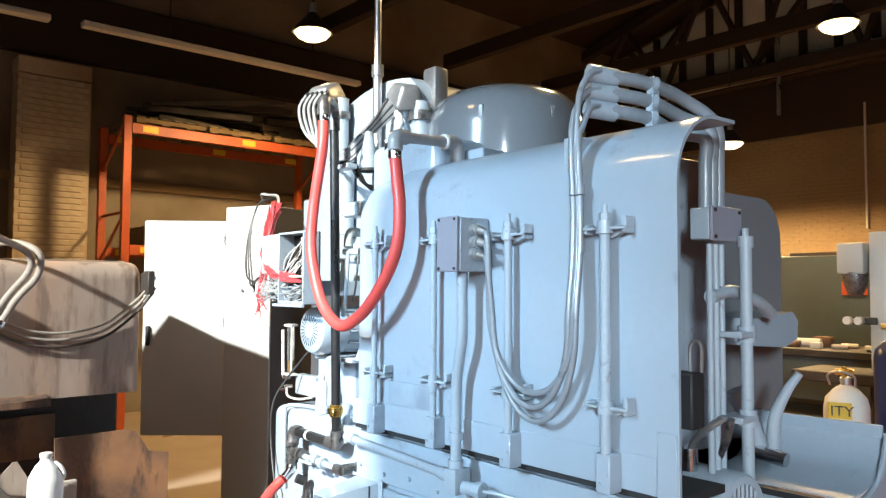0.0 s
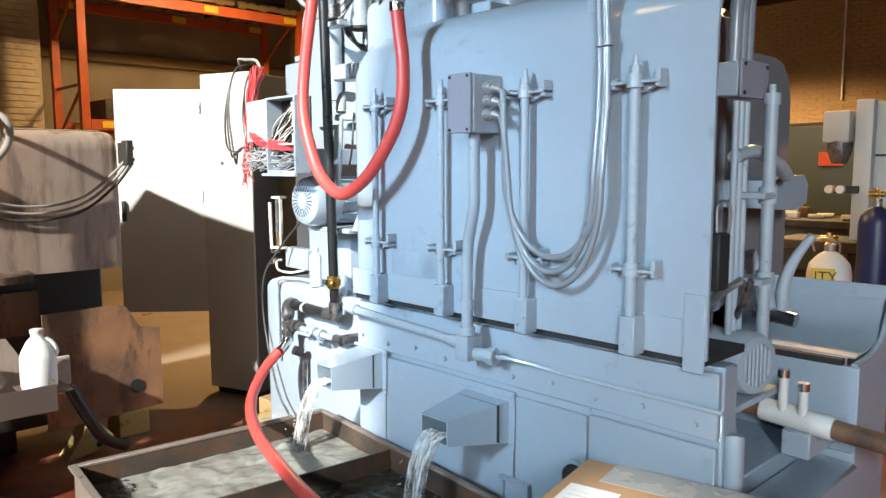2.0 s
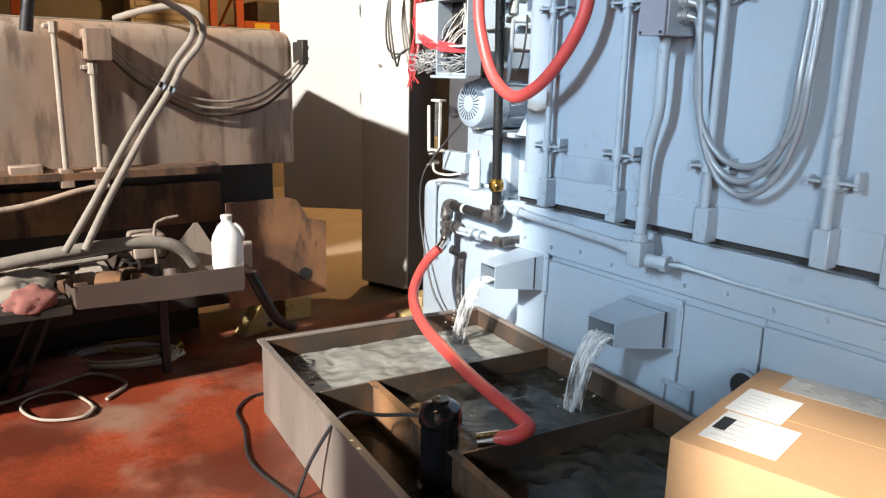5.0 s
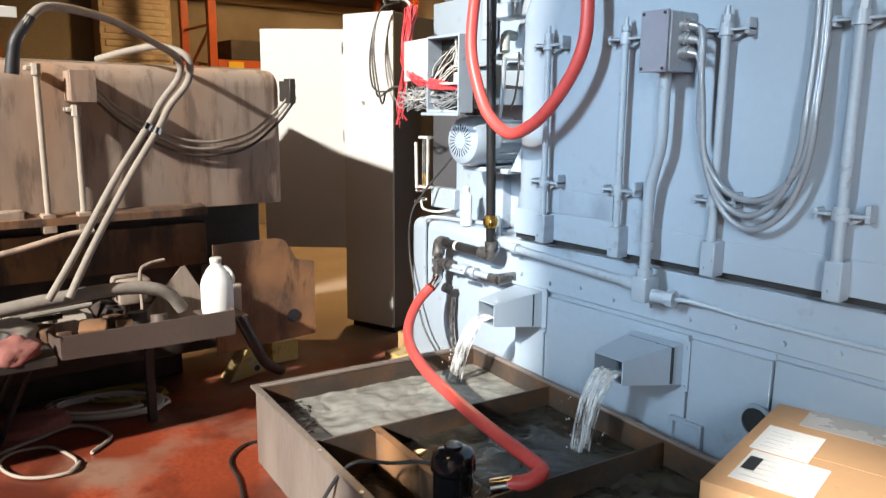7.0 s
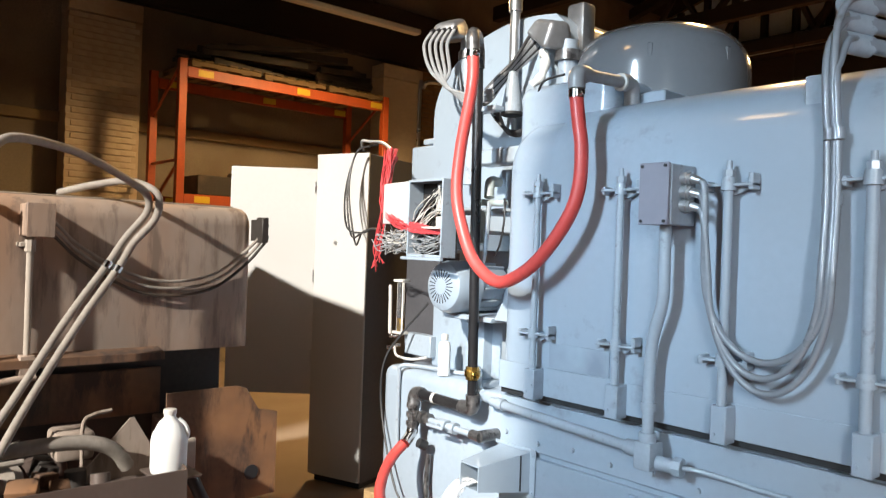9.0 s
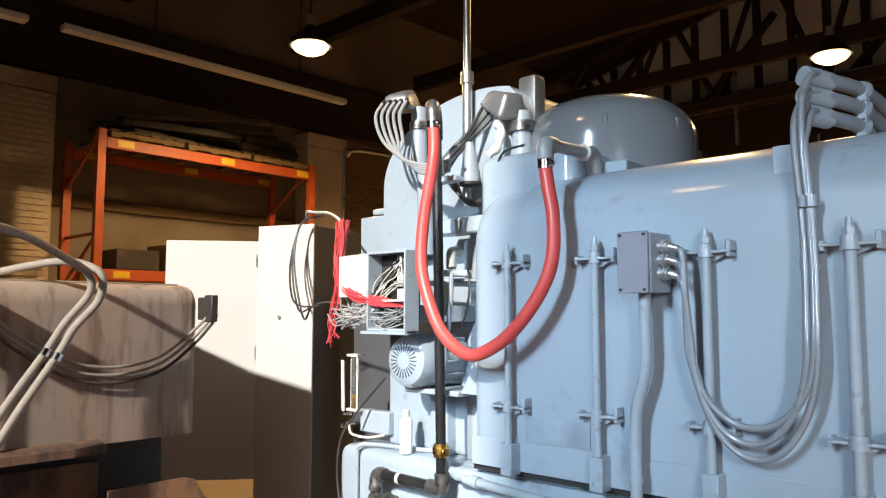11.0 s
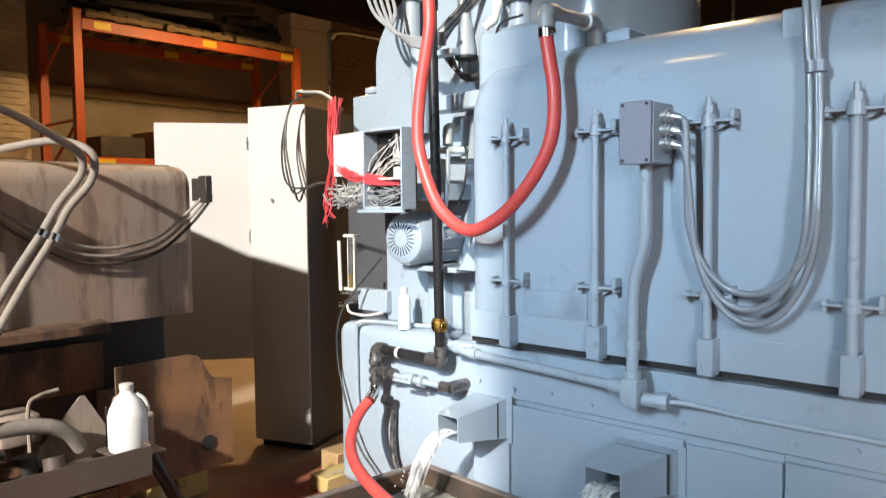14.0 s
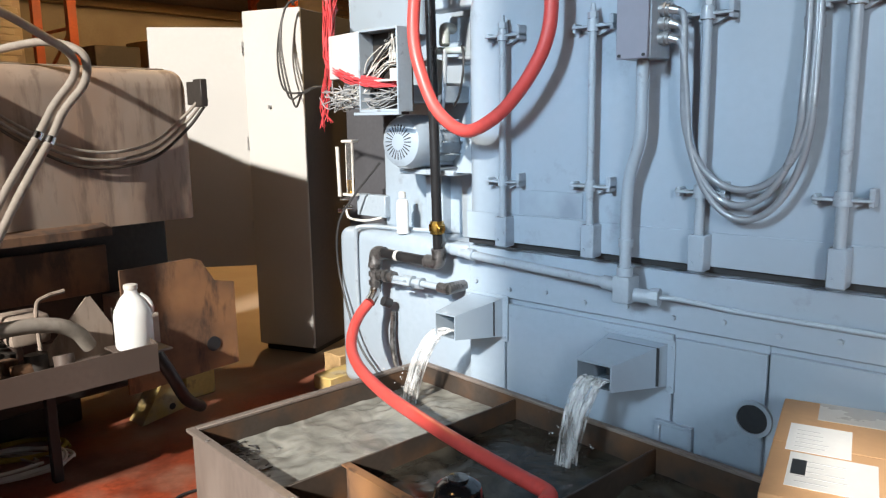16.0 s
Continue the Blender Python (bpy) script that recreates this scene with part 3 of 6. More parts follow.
for x0, x1, z1 in ((-2.695, -1.935, 0.735), (-1.925, -1.6, 0.725), (-1.59, -1.13, 0.735)):
    part("lower_panel", box(B(), x0, x1, 2.036, 2.058, 0.02, z1, 0.003), PAINT, base)
part("lower_panel", box(B(), -2.90, -2.71, 2.04, 2.058, 0.02, 0.745, 0.003), PAINT, base)
part("hood_gap", box(B(), HX0 + 0.02, HX1 - 0.02, 2.02, 2.3, 0.986, 1.012, 0), DARK, M1)

# round outlet and small recessed pocket
o = B()
lathe(o, [(0.062, 0.0), (0.066, 0.01), (0.066, 0.022), (0.052, 0.022), (0.052, -0.0)], Matrix.Translation((-1.632, 2.036, 0.497)) @ basis((0, -1, 0)), 28)
ol = part("outlet_ring", o, PAINT_ROUGH, base)
part("outlet_bore", cyl(B(), (-1.632, 2.03, 0.497), (-1.632, 2.022, 0.497), 0.052, seg=28), DARK, ol)
p = B()
for a in ((-1.985, -1.965, 0.26, 0.40), (-1.985, -1.84, 0.39, 0.405), (-1.855, -1.84, 0.26, 0.40)):
    box(p, a[0], a[1], 2.012, 2.036, a[2], a[3], 0.002)
prism(p, [(2.034, 0.40), (2.034, 0.27), (2.02, 0.27)], "x", -1.965, -1.855)
part("drain_pocket", p, PAINT, base)

# hood
R = 0.24
zt = 2.215
prof = [(FY, 1.012), (FY, zt - R)] + arc(FY + R, zt - R, R, 180, 90, 10)[1:]
hood = part("hood", prism(B(), ribbon(prof + [(2.36, zt + 0.002)], -0.012), "x", -2.62, HX1), PAINT, M1)
# the left shoulder of the hood is lower and rounded at its end
lp = [(FY + 0.001, 1.012), (FY + 0.001, zt - R - 0.03)] + arc(FY + R, zt - R - 0.03, R - 0.001, 180, 90, 10)[1:] + [(3.2, zt - 0.03), (3.2, 1.012)]
t = B()
prism(t, lp, "x", HX0, -2.621)
bmesh.ops.bevel(t, geom=[e for e in t.edges if all(abs(v.co.x - HX0) < 1e-4 for v in e.verts) and max(v.co.z for v in e.verts) > 1.5], offset=0.1, segments=5, affect="EDGES", profile=0.5)
part("hood_shoulder", t, PAINT, M1)
t = B()
box(t, -2.965, -2.45, 2.14, 2.9, 2.0, 2.35, 0.055, 5)
part("upper_tier", t, PAINT, M1)
part("hood_top", box(B(), -2.62, -1.58, 2.3, 2.62, 2.19, zt - 0.004, 0.004), PAINT, M1)
# side flange of the hood
part("hood_flange", box(B(), HX1 - 0.075, HX1 - 0.005, FY - 0.006, FY + 0.004, 0.97, 1.21, 0.003), PAINT, hood)
part("touch_up_patch", box(B(), -2.60, -2.30, FY - 0.0035, FY + 0.001, 1.135, 1.235, 0.001), PAINT_DULL, hood, "duller touched-up paint patch")
part("hood_skirt", box(B(), HX0 + 0.03, HX1 - 0.08, FY - 0.004, FY + 0.0, 1.012, 1.13, 0.002), PAINT, hood)
# inner end wall and rear housing
part("inner_wall", box(B(), -1.62, -1.55, 2.03, 2.9, 0.99, 2.18, 0.004), PAINT_ROUGH, M1)
rp = [(2.35, 0.7), (2.35, 1.9)] + arc(2.55, 1.88, 0.2, 180, 90, 6) + arc(3.45, 1.88, 0.2, 90, 0, 8) + [(3.65, 0.7)]
part("rear_housing", prism(B(), rp, "x", -2.4, -1.6), DOME, M1)

# bolted clamp rods
def rod(x, ztop, zmid, rr):
    r = part("clamp_rod", cyl(B(), (x, 1.955, 1.02), (x, 1.955, ztop - 0.01), rr, seg=16), PAINT_ROUGH, M1)
    for z in (ztop - 0.055, zmid):
        c = B()
        cyl(c, (x, 1.955, z - 0.02), (x, 1.955, z + 0.022), rr * 1.6, rr * 1.4, 16)
        box(c, x - 0.085, x + 0.085, 1.945, 1.997, z - 0.007, z + 0.003, 0.002)
        box(c, x + 0.068, x + 0.085, 1.95, 1.998, z - 0.02, z + 0.035, 0.003)
        box(c, x - 0.085, x - 0.07, 1.95, 1.998, z - 0.02, z + 0.012, 0.003)
        prism(c, [(x - 0.08, z), (x - 0.02, z - 0.032), (x + 0.02, z - 0.032), (x + 0.08, z)], "y", 1.975, 1.996)
        part("clamp", c, PAINT_ROUGH, r)
    n = B()
    cyl(n, (x, 1.955, ztop - 0.03), (x, 1.955, ztop - 0.008), 0.02, seg=6)
    cyl(n, (x, 1.955, ztop - 0.01), (x, 1.955, ztop + 0.022), 0.011, 0.009, 10)
    part("nut", n, PAINT_ROUGH, r)
    f = B()
    box(f, x - 0.028, x + 0.028, 1.935, 1.999, 1.0, 1.125, 0.004)
    bolt(f, (x - 0.012, 1.935, 1.03), (0, -1, 0), 0.006, 0.004), bolt(f, (x + 0.016, 1.935, 1.06), (0, -1, 0), 0.006, 0.004)
    part("foot_bracket", f, PAINT, r)
for x, rr in ((-2.652, 0.0135), (-2.243, 0.0135), (-1.82, 0.0155), (-1.385, 0.0175)):
    rod(x, 1.90, 1.27, rr)

# big terminal box with its cable glands and down pipe
jb = part("terminal_box", box(B(), -2.077, -1.962, 1.846, 1.995, 1.71, 1.914, 0.004), PAINT_ROUGH, M1)
cv = part("cover", box(B(), -2.08, -1.965, 1.832, 1.844, 1.708, 1.917, 0.003), PLATE, jb, "lilac-grey screwed cover")
for x in (-2.066, -1.978):
    for z in (1.72, 1.905):
        part("screw", cyl(B(), (x, 1.831, z), (x, 1.827, z), 0.0055, seg=10), DARK, jb)
for z in (1.868, 1.822, 1.776):
    g = B()
    cyl(g, (-1.962, 1.91, z), (-1.925, 1.91, z - 0.003), 0.021, seg=12)
    cyl(g, (-1.925, 1.91, z - 0.003), (-1.895, 1.91, z - 0.012), 0.016, 0.012, 12)
    cyl(g, (-1.945, 1.91, z - 0.001), (-1.937, 1.91, z - 0.002), 0.026, seg=8)
    part("cable_gland", g, STEEL, jb)
part("down_pipe", tube(B(), [(-2.02, 1.91, 1.71), (-2.02, 1.91, 1.6), (-2.025, 1.915, 1.45), (-2.07, 1.93, 1.3), (-2.08, 1.935, 1.15), (-2.08, 1.935, 0.98)], 0.021, 14), PAINT_ROUGH, jb)
part("pipe_collar", cyl(B(), (-2.08, 1.935, 1.06), (-2.08, 1.935, 1.09), 0.027, seg=14), PAINT_ROUGH, jb)
part("pipe_collar", cyl(B(), (-2.08, 1.935, 0.95), (-2.08, 1.935, 0.985), 0.03, seg=14), PAINT_ROUGH, jb)
c = B()
box(c, -2.115, -2.045, 1.9, 1.985, 0.855, 0.955, 0.01, 2)
part("conduit_elbow_box", c, PAINT_ROUGH, jb)
c = B()
cyl(c, (-2.9, 1.975, 0.945), (-2.115, 1.94, 0.915), 0.019, seg=12)
cyl(c, (-2.86, 1.973, 0.944), (-2.82, 1.971, 0.942), 0.026, seg=12)
cyl(c, (-2.17, 1.942, 0.917), (-2.115, 1.94, 0.915), 0.027, seg=12)
part("side_conduit", c, PAINT_ROUGH, jb)
c = B()
cyl(c, (-2.045, 1.945, 0.885), (-1.96, 1.96, 0.885), 0.026, seg=12)
cyl(c, (-1.985, 1.955, 0.885), (-1.955, 1.96, 0.885), 0.034, seg=8)
part("union", c, PAINT_ROUGH, jb)
part("thin_conduit", tube(B(), [(-1.955, 1.96, 0.885), (-1.9, 1.97, 0.887), (-1.8, 2.0, 0.875), (-1.72, 2.015, 0.865), (-1.45, 2.015, 0.862), (-1.1, 2.018, 0.86)], 0.009, 8), PAINT_ROUGH, jb)

# loop of three flexible conduits over the hood
tops = ((-1.502, 2.06, 2.395), (-1.505, 2.06, 2.335), (-1.508, 2.06, 2.275))
def loop(k, z0, deep, xr):
    e = tops[k]
    xl, xe, zc = -1.872 + 0.006 * k, -1.502 + xr, 1.56
    xc, a, b = (xl + xe) / 2, (xe - xl) / 2, zc - deep
    pts = [(-1.895, 1.91, z0 - 0.012), (-1.876, 1.905, z0 - 0.05)]
    pts += [(xc - a * math.cos(u), 1.912 + 0.016 * math.sin(u), zc - b * math.sin(u)) for u in [math.pi * q / 12 for q in range(13)]]
    pts += [(xe - 0.004, 1.94, 1.75), (-1.515 + xr, 1.955, 1.95), (-1.53 + xr, 1.965, 2.15), (-1.53 + xr, 1.985, e[2] - 0.08), (e[0] + xr * 0.5, 2.02, e[2] - 0.01), (e[0] + 0.02, 2.065, e[2] + 0.004)]
    t = thing("flexible_conduit", (-1.63, 1.92, deep), "grey painted flexible conduit hanging in a loop on the hood", "conduit", "looped conduits")
    part("conduit", tube(B(), pts, 0.0115, 10, 4), CONDUIT, t)
    for u in (0.12, 0.6):
        q = (-1.507 + xr, 1.946, 1.72 + u * 0.4)
        part("collar", cyl(B(), q, (q[0] - 0.002, q[1] + 0.003, q[2] + 0.035), 0.0150, seg=10), CONDUIT, t)
loop(0, 1.868, 1.285, 0.022), loop(1, 1.822, 1.235, 0.0), loop(2, 1.776, 1.19, 0.03)
for k, e in enumerate(tops):
    t = thing("rigid_conduit", (-1.3, 2.4, e[2]), "grey painted rigid conduit bending over the hood into the end box", "conduit", "conduits over the hood")
    part("pipe", tube(B(), [e, (e[0] + 0.09, 2.24, e[2] - 0.02), (-1.37 - 0.01 * k, 2.42 - 0.02 * k, e[2] - 0.06), (-1.31, 2.52 - 0.04 * k, 2.25 - 0.03 * k), (-1.315, 2.545 - 0.045 * k, 2.1), (-1.32, 2.55 - 0.045 * k, 1.93)], 0.024, 12), CONDUIT, t)
    c = B()
    cyl(c, (e[0] - 0.015, e[1] - 0.02, e[2]), (e[0] + 0.03, e[1] + 0.08, e[2] - 0.008), 0.033, seg=14)
    part("coupling", c, PAINT_ROUGH, t)
    c = B()
    cyl(c, (e[0] + 0.095, 2.25, e[2] - 0.021), (e[0] + 0.105, 2.27, e[2] - 0.024), 0.03, seg=12)
    box(c, e[0] + 0.085, e[0] + 0.115, 2.24, 2.28, 2.2 if k == 2 else e[2] - 0.06, e[2] - 0.02, 0.003)
    part("strap", c, PAINT_ROUGH, t)

# open end: box, conduits, clamp pipe, lever, motor and trough
eb = part("end_box", box(B(), -1.36, -1.282, 2.42, 2.62, 1.825, 1.94, 0.005), PAINT_ROUGH, M1)
part("end_cover", box(B(), -1.28, -1.268, 2.415, 2.625, 1.82, 1.945, 0.003), PLATE, eb)
for y in (2.435, 2.605):
    for z in (1.835, 1.93):
        part("screw", cyl(B(), (-1.268, y, z), (-1.263, y, z), 0.007, seg=10), DARK, eb)
for y in (2.45, 2.49, 2.53):
    part("thin_pipe", cyl(B(), (-1.30, y, 1.0), (-1.30, y, 1.81), 0.012, seg=10), PAINT_ROUGH, eb)
tp = part("clamp_pipe", cyl(B(), (-1.24, 2.595, 0.95), (-1.24, 2.595, 1.80), 0.022, seg=14), PAINT_ROUGH, M1)
for z in (1.485, 1.185):
    c = B()
    box(c, -1.31, -1.21, 2.50, 2.62, z - 0.01, z + 0.012, 0.003)
    cyl(c, (-1.24, 2.595, z - 0.03), (-1.24, 2.595, z + 0.03), 0.032, seg=14)
    part("clamp", c, PAINT_ROUGH, tp)
c = B()
cyl(c, (-1.24, 2.595, 1.80), (-1.24, 2.595, 1.84), 0.028, seg=12), cyl(c, (-1.24, 2.595, 1.84), (-1.24, 2.595, 1.87), 0.012, seg=8)
part("end_nut", c, PAINT_ROUGH, tp)
part("black_box", box(B(), -1.27, -1.19, 2.14, 2.215, 1.20, 1.38, 0.006), DARK, M1, "black plastic switch box")
part("eye_handle", tube(B(), [(-1.23, 2.2, 1.38), (-1.23, 2.2, 1.46), (-1.21, 2.2, 1.48), (-1.19, 2.2, 1.46), (-1.19, 2.2, 1.38)], 0.006, 8), STEEL, M1)
part("flex_lead", tube(B(), [(-1.25, 2.44, 1.2), (-1.30, 2.43, 1.16), (-1.37, 2.45, 1.1), (-1.40, 2.47, 1.05)], 0.013, 8), STEEL, M1)
part("flex_lead", tube(B(), [(-1.22, 2.44, 1.2), (-1.25, 2.46, 1.12), (-1.30, 2.5, 1.05), (-1.35, 2.52, 0.97)], 0.013, 8), FITTING, M1)
part("end_bracket", prism(B(), [(2.9, 1.42), (2.92, 1.53), (3.28, 1.55), (3.33, 1.51), (3.32, 1.43), (3.2, 1.40)], "x", -1.6, -1.38, 0.01), PAINT, M1)
part("bracket_arm", tube(B(), [(-1.3, 2.45, 1.62), (-1.3, 2.6, 1.64), (-1.3, 2.8, 1.6), (-1.32, 2.95, 1.55)], 0.025, 10), PAINT_ROUGH, M1)
end = thing("handle_lever", (-1.3, 3.0, 1.0), "grey painted hand lever with steel pivot at the machine end", "lever")
part("lever", tube(B(), [(-1.32, 2.95, 1.02), (-1.31, 2.95, 1.14), (-1.27, 2.96, 1.24), (-1.22, 2.97, 1.32)], lambda u: 0.03 - 0.014 * u, 10), PAINT_ROUGH, end)
part("pivot", cyl(B(), (-1.38, 2.85, 1.02), (-1.22, 2.85, 1.0), 0.028, seg=14), CHROME, end)
part("pivot_arm", tube(B(), [(-1.4, 2.8, 1.25), (-1.36, 2.85, 1.12), (-1.34, 2.88, 1.02)], 0.035, 10), PAINT_ROUGH, end)
# small fan motor
mo = thing("end_motor", (-1.15, 2.2, 0.95), "small grey electric motor with a slotted fan cover", "motor")
ax = Vector((1.0, -0.22, -0.03)).normalized()
mc = Vector((-1.27, 2.5, 0.9))
part("motor_body", lathe(B(), [(0.05, -0.26), (0.09, -0.25), (0.102, -0.22), (0.102, 0.0)], Matrix.Translation(mc) @ basis(ax), 24), PAINT_ROUGH, mo)
part("fan_cover", lathe(B(), [(0.108, -0.03), (0.112, 0.0), (0.112, 0.045), (0.102, 0.066), (0.078, 0.07), (0.075, 0.05)], Matrix.Translation(mc) @ basis(ax), 28), PAINT_ROUGH, mo)
part("fan_void", cyl(B(), mc + ax * 0.05, mc + ax * 0.052, 0.077, seg=24), DARK, mo)
side = ax.cross(Vector((0, 0, 1))).normalized()
for k in range(-3, 4):
    h = math.sqrt(0.078 ** 2 - (0.021 * k) ** 2)
    q = mc + ax * 0.064 + side * (0.021 * k)
    part("grille_bar", cyl(B(), q - Vector((0, 0, h)), q + Vector((0, 0, h)), 0.0062, seg=6), PAINT_ROUGH, mo)
part("terminal_stub", cyl(B(), (-1.40, 2.47, 0.99), (-1.40, 2.47, 1.07), 0.03, seg=12), CHROME, mo)
# splash trough
tr = thing("splash_trough", (-1.2, 3.0, 0.6), "pale blue-grey sheet steel splash trough at the machine end", "trough")
sheet = [(3.33, 1.07), (3.31, 1.02), (3.26, 0.95), (3.18, 0.905), (3.05, 0.885), (2.92, 0.88)]
part("curved_back", prism(B(), ribbon(sheet, 0.006), "x", -1.6, -1.03), PAINT, tr)
part("back_lip", box(B(), -1.6, -1.05, 3.32, 3.34, 0.99, 1.10, 0.003), PAINT, tr)
part("front_panel", box(B(), -1.6, -1.0, 2.88, 2.90, 0.12, 0.85, 0.004), PAINT, tr)
part("panel_hem", box(B(), -1.5, -1.0, 2.86, 2.88, 0.50, 0.53, 0.004), PAINT_ROUGH, tr)
part("end_plate", prism(B(), [(2.9, 0.12), (2.9, 0.83), (3.05, 0.86), (3.18, 0.90), (3.26, 0.97), (3.3, 1.04), (3.3, 0.12)], "x", -1.03, -1.02), PAINT, tr)
part("end_roll", tube(B(), [(-1.025, 2.9, 0.85), (-1.025, 3.05, 0.86), (-1.025, 3.18, 0.90), (-1.025, 3.26, 0.98), (-1.03, 3.31, 1.06)], 0.012, 8), PAINT, tr)
part("gap", box(B(), -1.6, -1.06, 2.872, 2.91, 0.851, 0.874, 0), DARK, tr)
bar = thing("round_bar", (-1.0, 2.6, 0.7), "rusty round bar with white sleeve and two steel pins", "bar")
part("bar", cyl(B(), (-1.38, 2.65, 0.705), (-0.62, 2.65, 0.655), 0.034, seg=18), RUST, bar)
part("sleeve", cyl(B(), (-1.25, 2.65, 0.697), (-1.0, 2.65, 0.68), 0.042, seg=20), PIPEWHITE, bar)
for x, top in ((-1.17, 0.835), (-1.10, 0.80)):
    pn = part("pin", cyl(B(), (x, 2.63, 0.70), (x, 2.63, top), 0.017, seg=14), PIPEWHITE, bar)
    part("pin_cap", cyl(B(), (x, 2.63, top), (x, 2.63, top + 0.028), 0.021, seg=14), CHROME, pn)
part("bar_cradle", box(B(), -1.16, -1.06, 2.60, 2.87, 0.56, 0.655, 0.006), PAINT_ROUGH, bar)
part("lower_apron", box(B(), -1.16, -0.98, 2.16, 2.86, 0.0, 0.50, 0.01), PAINT, M1)

# dome motor cover on its plinth
part("motor_plinth", box(B(), -2.9, -2.275, 2.265, 3.1, 2.19, 2.272, 0.006), PAINT, M1)
DX, DY = -2.667, 2.805
dc = Matrix.Translation((DX, DY, 2.272))
dome = part("motor_dome", lathe(B(), [(0.42, 0.0), (0.42, 0.18), (0.415, 0.235), (0.398, 0.285), (0.368, 0.33), (0.325, 0.367), (0.265, 0.392), (0.18, 0.408), (0.09, 0.416), (0.0, 0.42)], dc, 64), DOME, M1)
for a in (-128, -62, -12):
    v = Vector((math.cos(radians(a)), math.sin(radians(a)), 0))
    q = Vector((DX, DY, 2.50)) + v * 0.409
    part("dome_lug", box(B(), -0.012, 0.012, -0.01, 0.02, -0.03, 0.03, 0.004, 1, Matrix.Translation(q) @ Matrix.Rotation(radians(a + 90), 4, "Z")), DOME, dome)

# column with arched top, stepped side boxes
arch = [(-3.21 + 0.69 * math.cos(radians(a)), 2.35 + 0.435 * math.sin(radians(a))) for a in range(180, 70, -6)]
col = [(-3.64, 0.95), (-3.64, 1.58), (-3.9, 1.6)] + arch + [(-2.95, 2.72), (-2.92, 2.55), (-2.9, 2.25), (-2.72, 2.15), (-2.72, 0.95)]
part("column", prism(B(), col, "y", 2.42, 3.2, 0.015), PAINT, M1)
part("side_box", box(B(), -4.125, -3.905, 2.44, 2.9, 1.6, 2.205, 0.008), PAINT, M1)
part("side_cap", box(B(), -4.02, -3.905, 2.44, 2.9, 2.21, 2.245, 0.006), PAINT, M1)
part("front_pad", box(B(), -3.765, -3.0, 2.34, 2.43, 0.95, 1.46, 0.02, 3), PAINT, M1)
part("front_rib", box(B(), -3.40, -3.28, 2.28, 2.43, 0.95, 1.27, 0.012, 2), PAINT, M1)
part("front_rib", box(B(), -3.16, -3.02, 2.28, 2.43, 0.95, 1.27, 0.012, 2), PAINT, M1)
part("cross_rail", cyl(B(), (-3.45, 2.24, 1.8), (-2.93, 2.2, 1.78), 0.02, seg=10), PAINT_ROUGH, M1)
part("spine_pipe", cyl(B(), (-3.52, 2.37, 1.95), (-3.52, 2.37, 2.42), 0.045, seg=16), PAINT_ROUGH, M1)

# ---- fittings on the column ----
random.seed(11)
eb = thing("electrical_box", (-3.3, 2.1, 1.57), "open grey electrical box stuffed with red and white wires", "electrical box")
for nm, a in (("case_back", (-3.45, -3.19, 1.99, 2.0, 1.56, 1.93)), ("case_side", (-3.45, -3.44, 1.9, 1.99, 1.56, 1.93)), ("case_side", (-3.2, -3.19, 1.9, 1.99, 1.56, 1.93)), ("case_bottom", (-3.44, -3.2, 1.9, 1.99, 1.56, 1.572)), ("case_top", (-3.44, -3.2, 1.9, 1.99, 1.918, 1.93)), ("case_lip", (-3.47, -3.17, 1.88, 1.898, 1.545, 1.56))):
    part(nm, box(B(), *a, 0.002), OLD_DARK if nm == "case_back" else PAINT_ROUGH, eb)
part("divider_tray", box(B(), -3.38, -3.2, 1.91, 1.985, 1.695, 1.705, 0.002), WIRE_WHITE, eb)
dm = Matrix.Translation((-3.45, 1.905, 0)) @ Matrix.Rotation(radians(-8), 4, "Z")
part("open_door", box(B(), -0.25, -0.0, -0.006, 0.006, 1.72, 1.925, 0.003, 1, dm), CABWHITE, eb, "pale grey open door leaf")
for z in (1.62, 1.70, 1.78, 1.86):
    s = B()
    for k in range(6):
        box(s, -3.30 + 0.014 * k, -3.288 + 0.014 * k, 1.955, 1.985, z, z + 0.055, 0.002)
    part("terminal_strip", s, WIRE_WHITE if z > 1.65 else OLD_DARK, eb)
part("bracket", box(B(), -3.42, -3.22, 2.0, 2.425, 1.60, 1.68, 0.004), PAINT_ROUGH, eb)
def wires(name, mt, n, start, mid, stop, spread, r, label, cat="wire"):
    t = thing(name, start, label, cat)
    for k in range(n):
        j = lambda p, s=1.0: tuple(c + random.uniform(-spread, spread) * s for c in p)
        part("wire", tube(B(), [j(start, 0.6)] + [j(m) for m in mid] + [j(stop, 1.3)], r, 5, 5), mt, t)
wires("red_wire_bundle", WIRE_RED, 64, (-3.25, 1.955, 1.68), [(-3.4, 1.92, 1.70), (-3.58, 1.93, 1.74), (-3.76, 1.99, 1.82), (-3.82, 2.04, 1.98)], (-3.9, 2.12, 2.12), 0.024, 0.003, "tangled bundle of red control wires from the open box")
wires("red_wire_tail", WIRE_RED, 12, (-3.76, 1.99, 1.84), [(-3.8, 2.0, 1.72), (-3.82, 2.0, 1.62)], (-3.82, 2.0, 1.5), 0.026, 0.0026, "loose red wire ends hanging beside the box")
wires("grey_wire_bundle", CABLE_GREY, 30, (-3.26, 1.95, 1.64), [(-3.4, 1.96, 1.63), (-3.55, 1.95, 1.64), (-3.64, 1.97, 1.62)], (-3.7, 1.98, 1.66), 0.06, 0.0026, "tangle of thin dark wires under the red bundle")
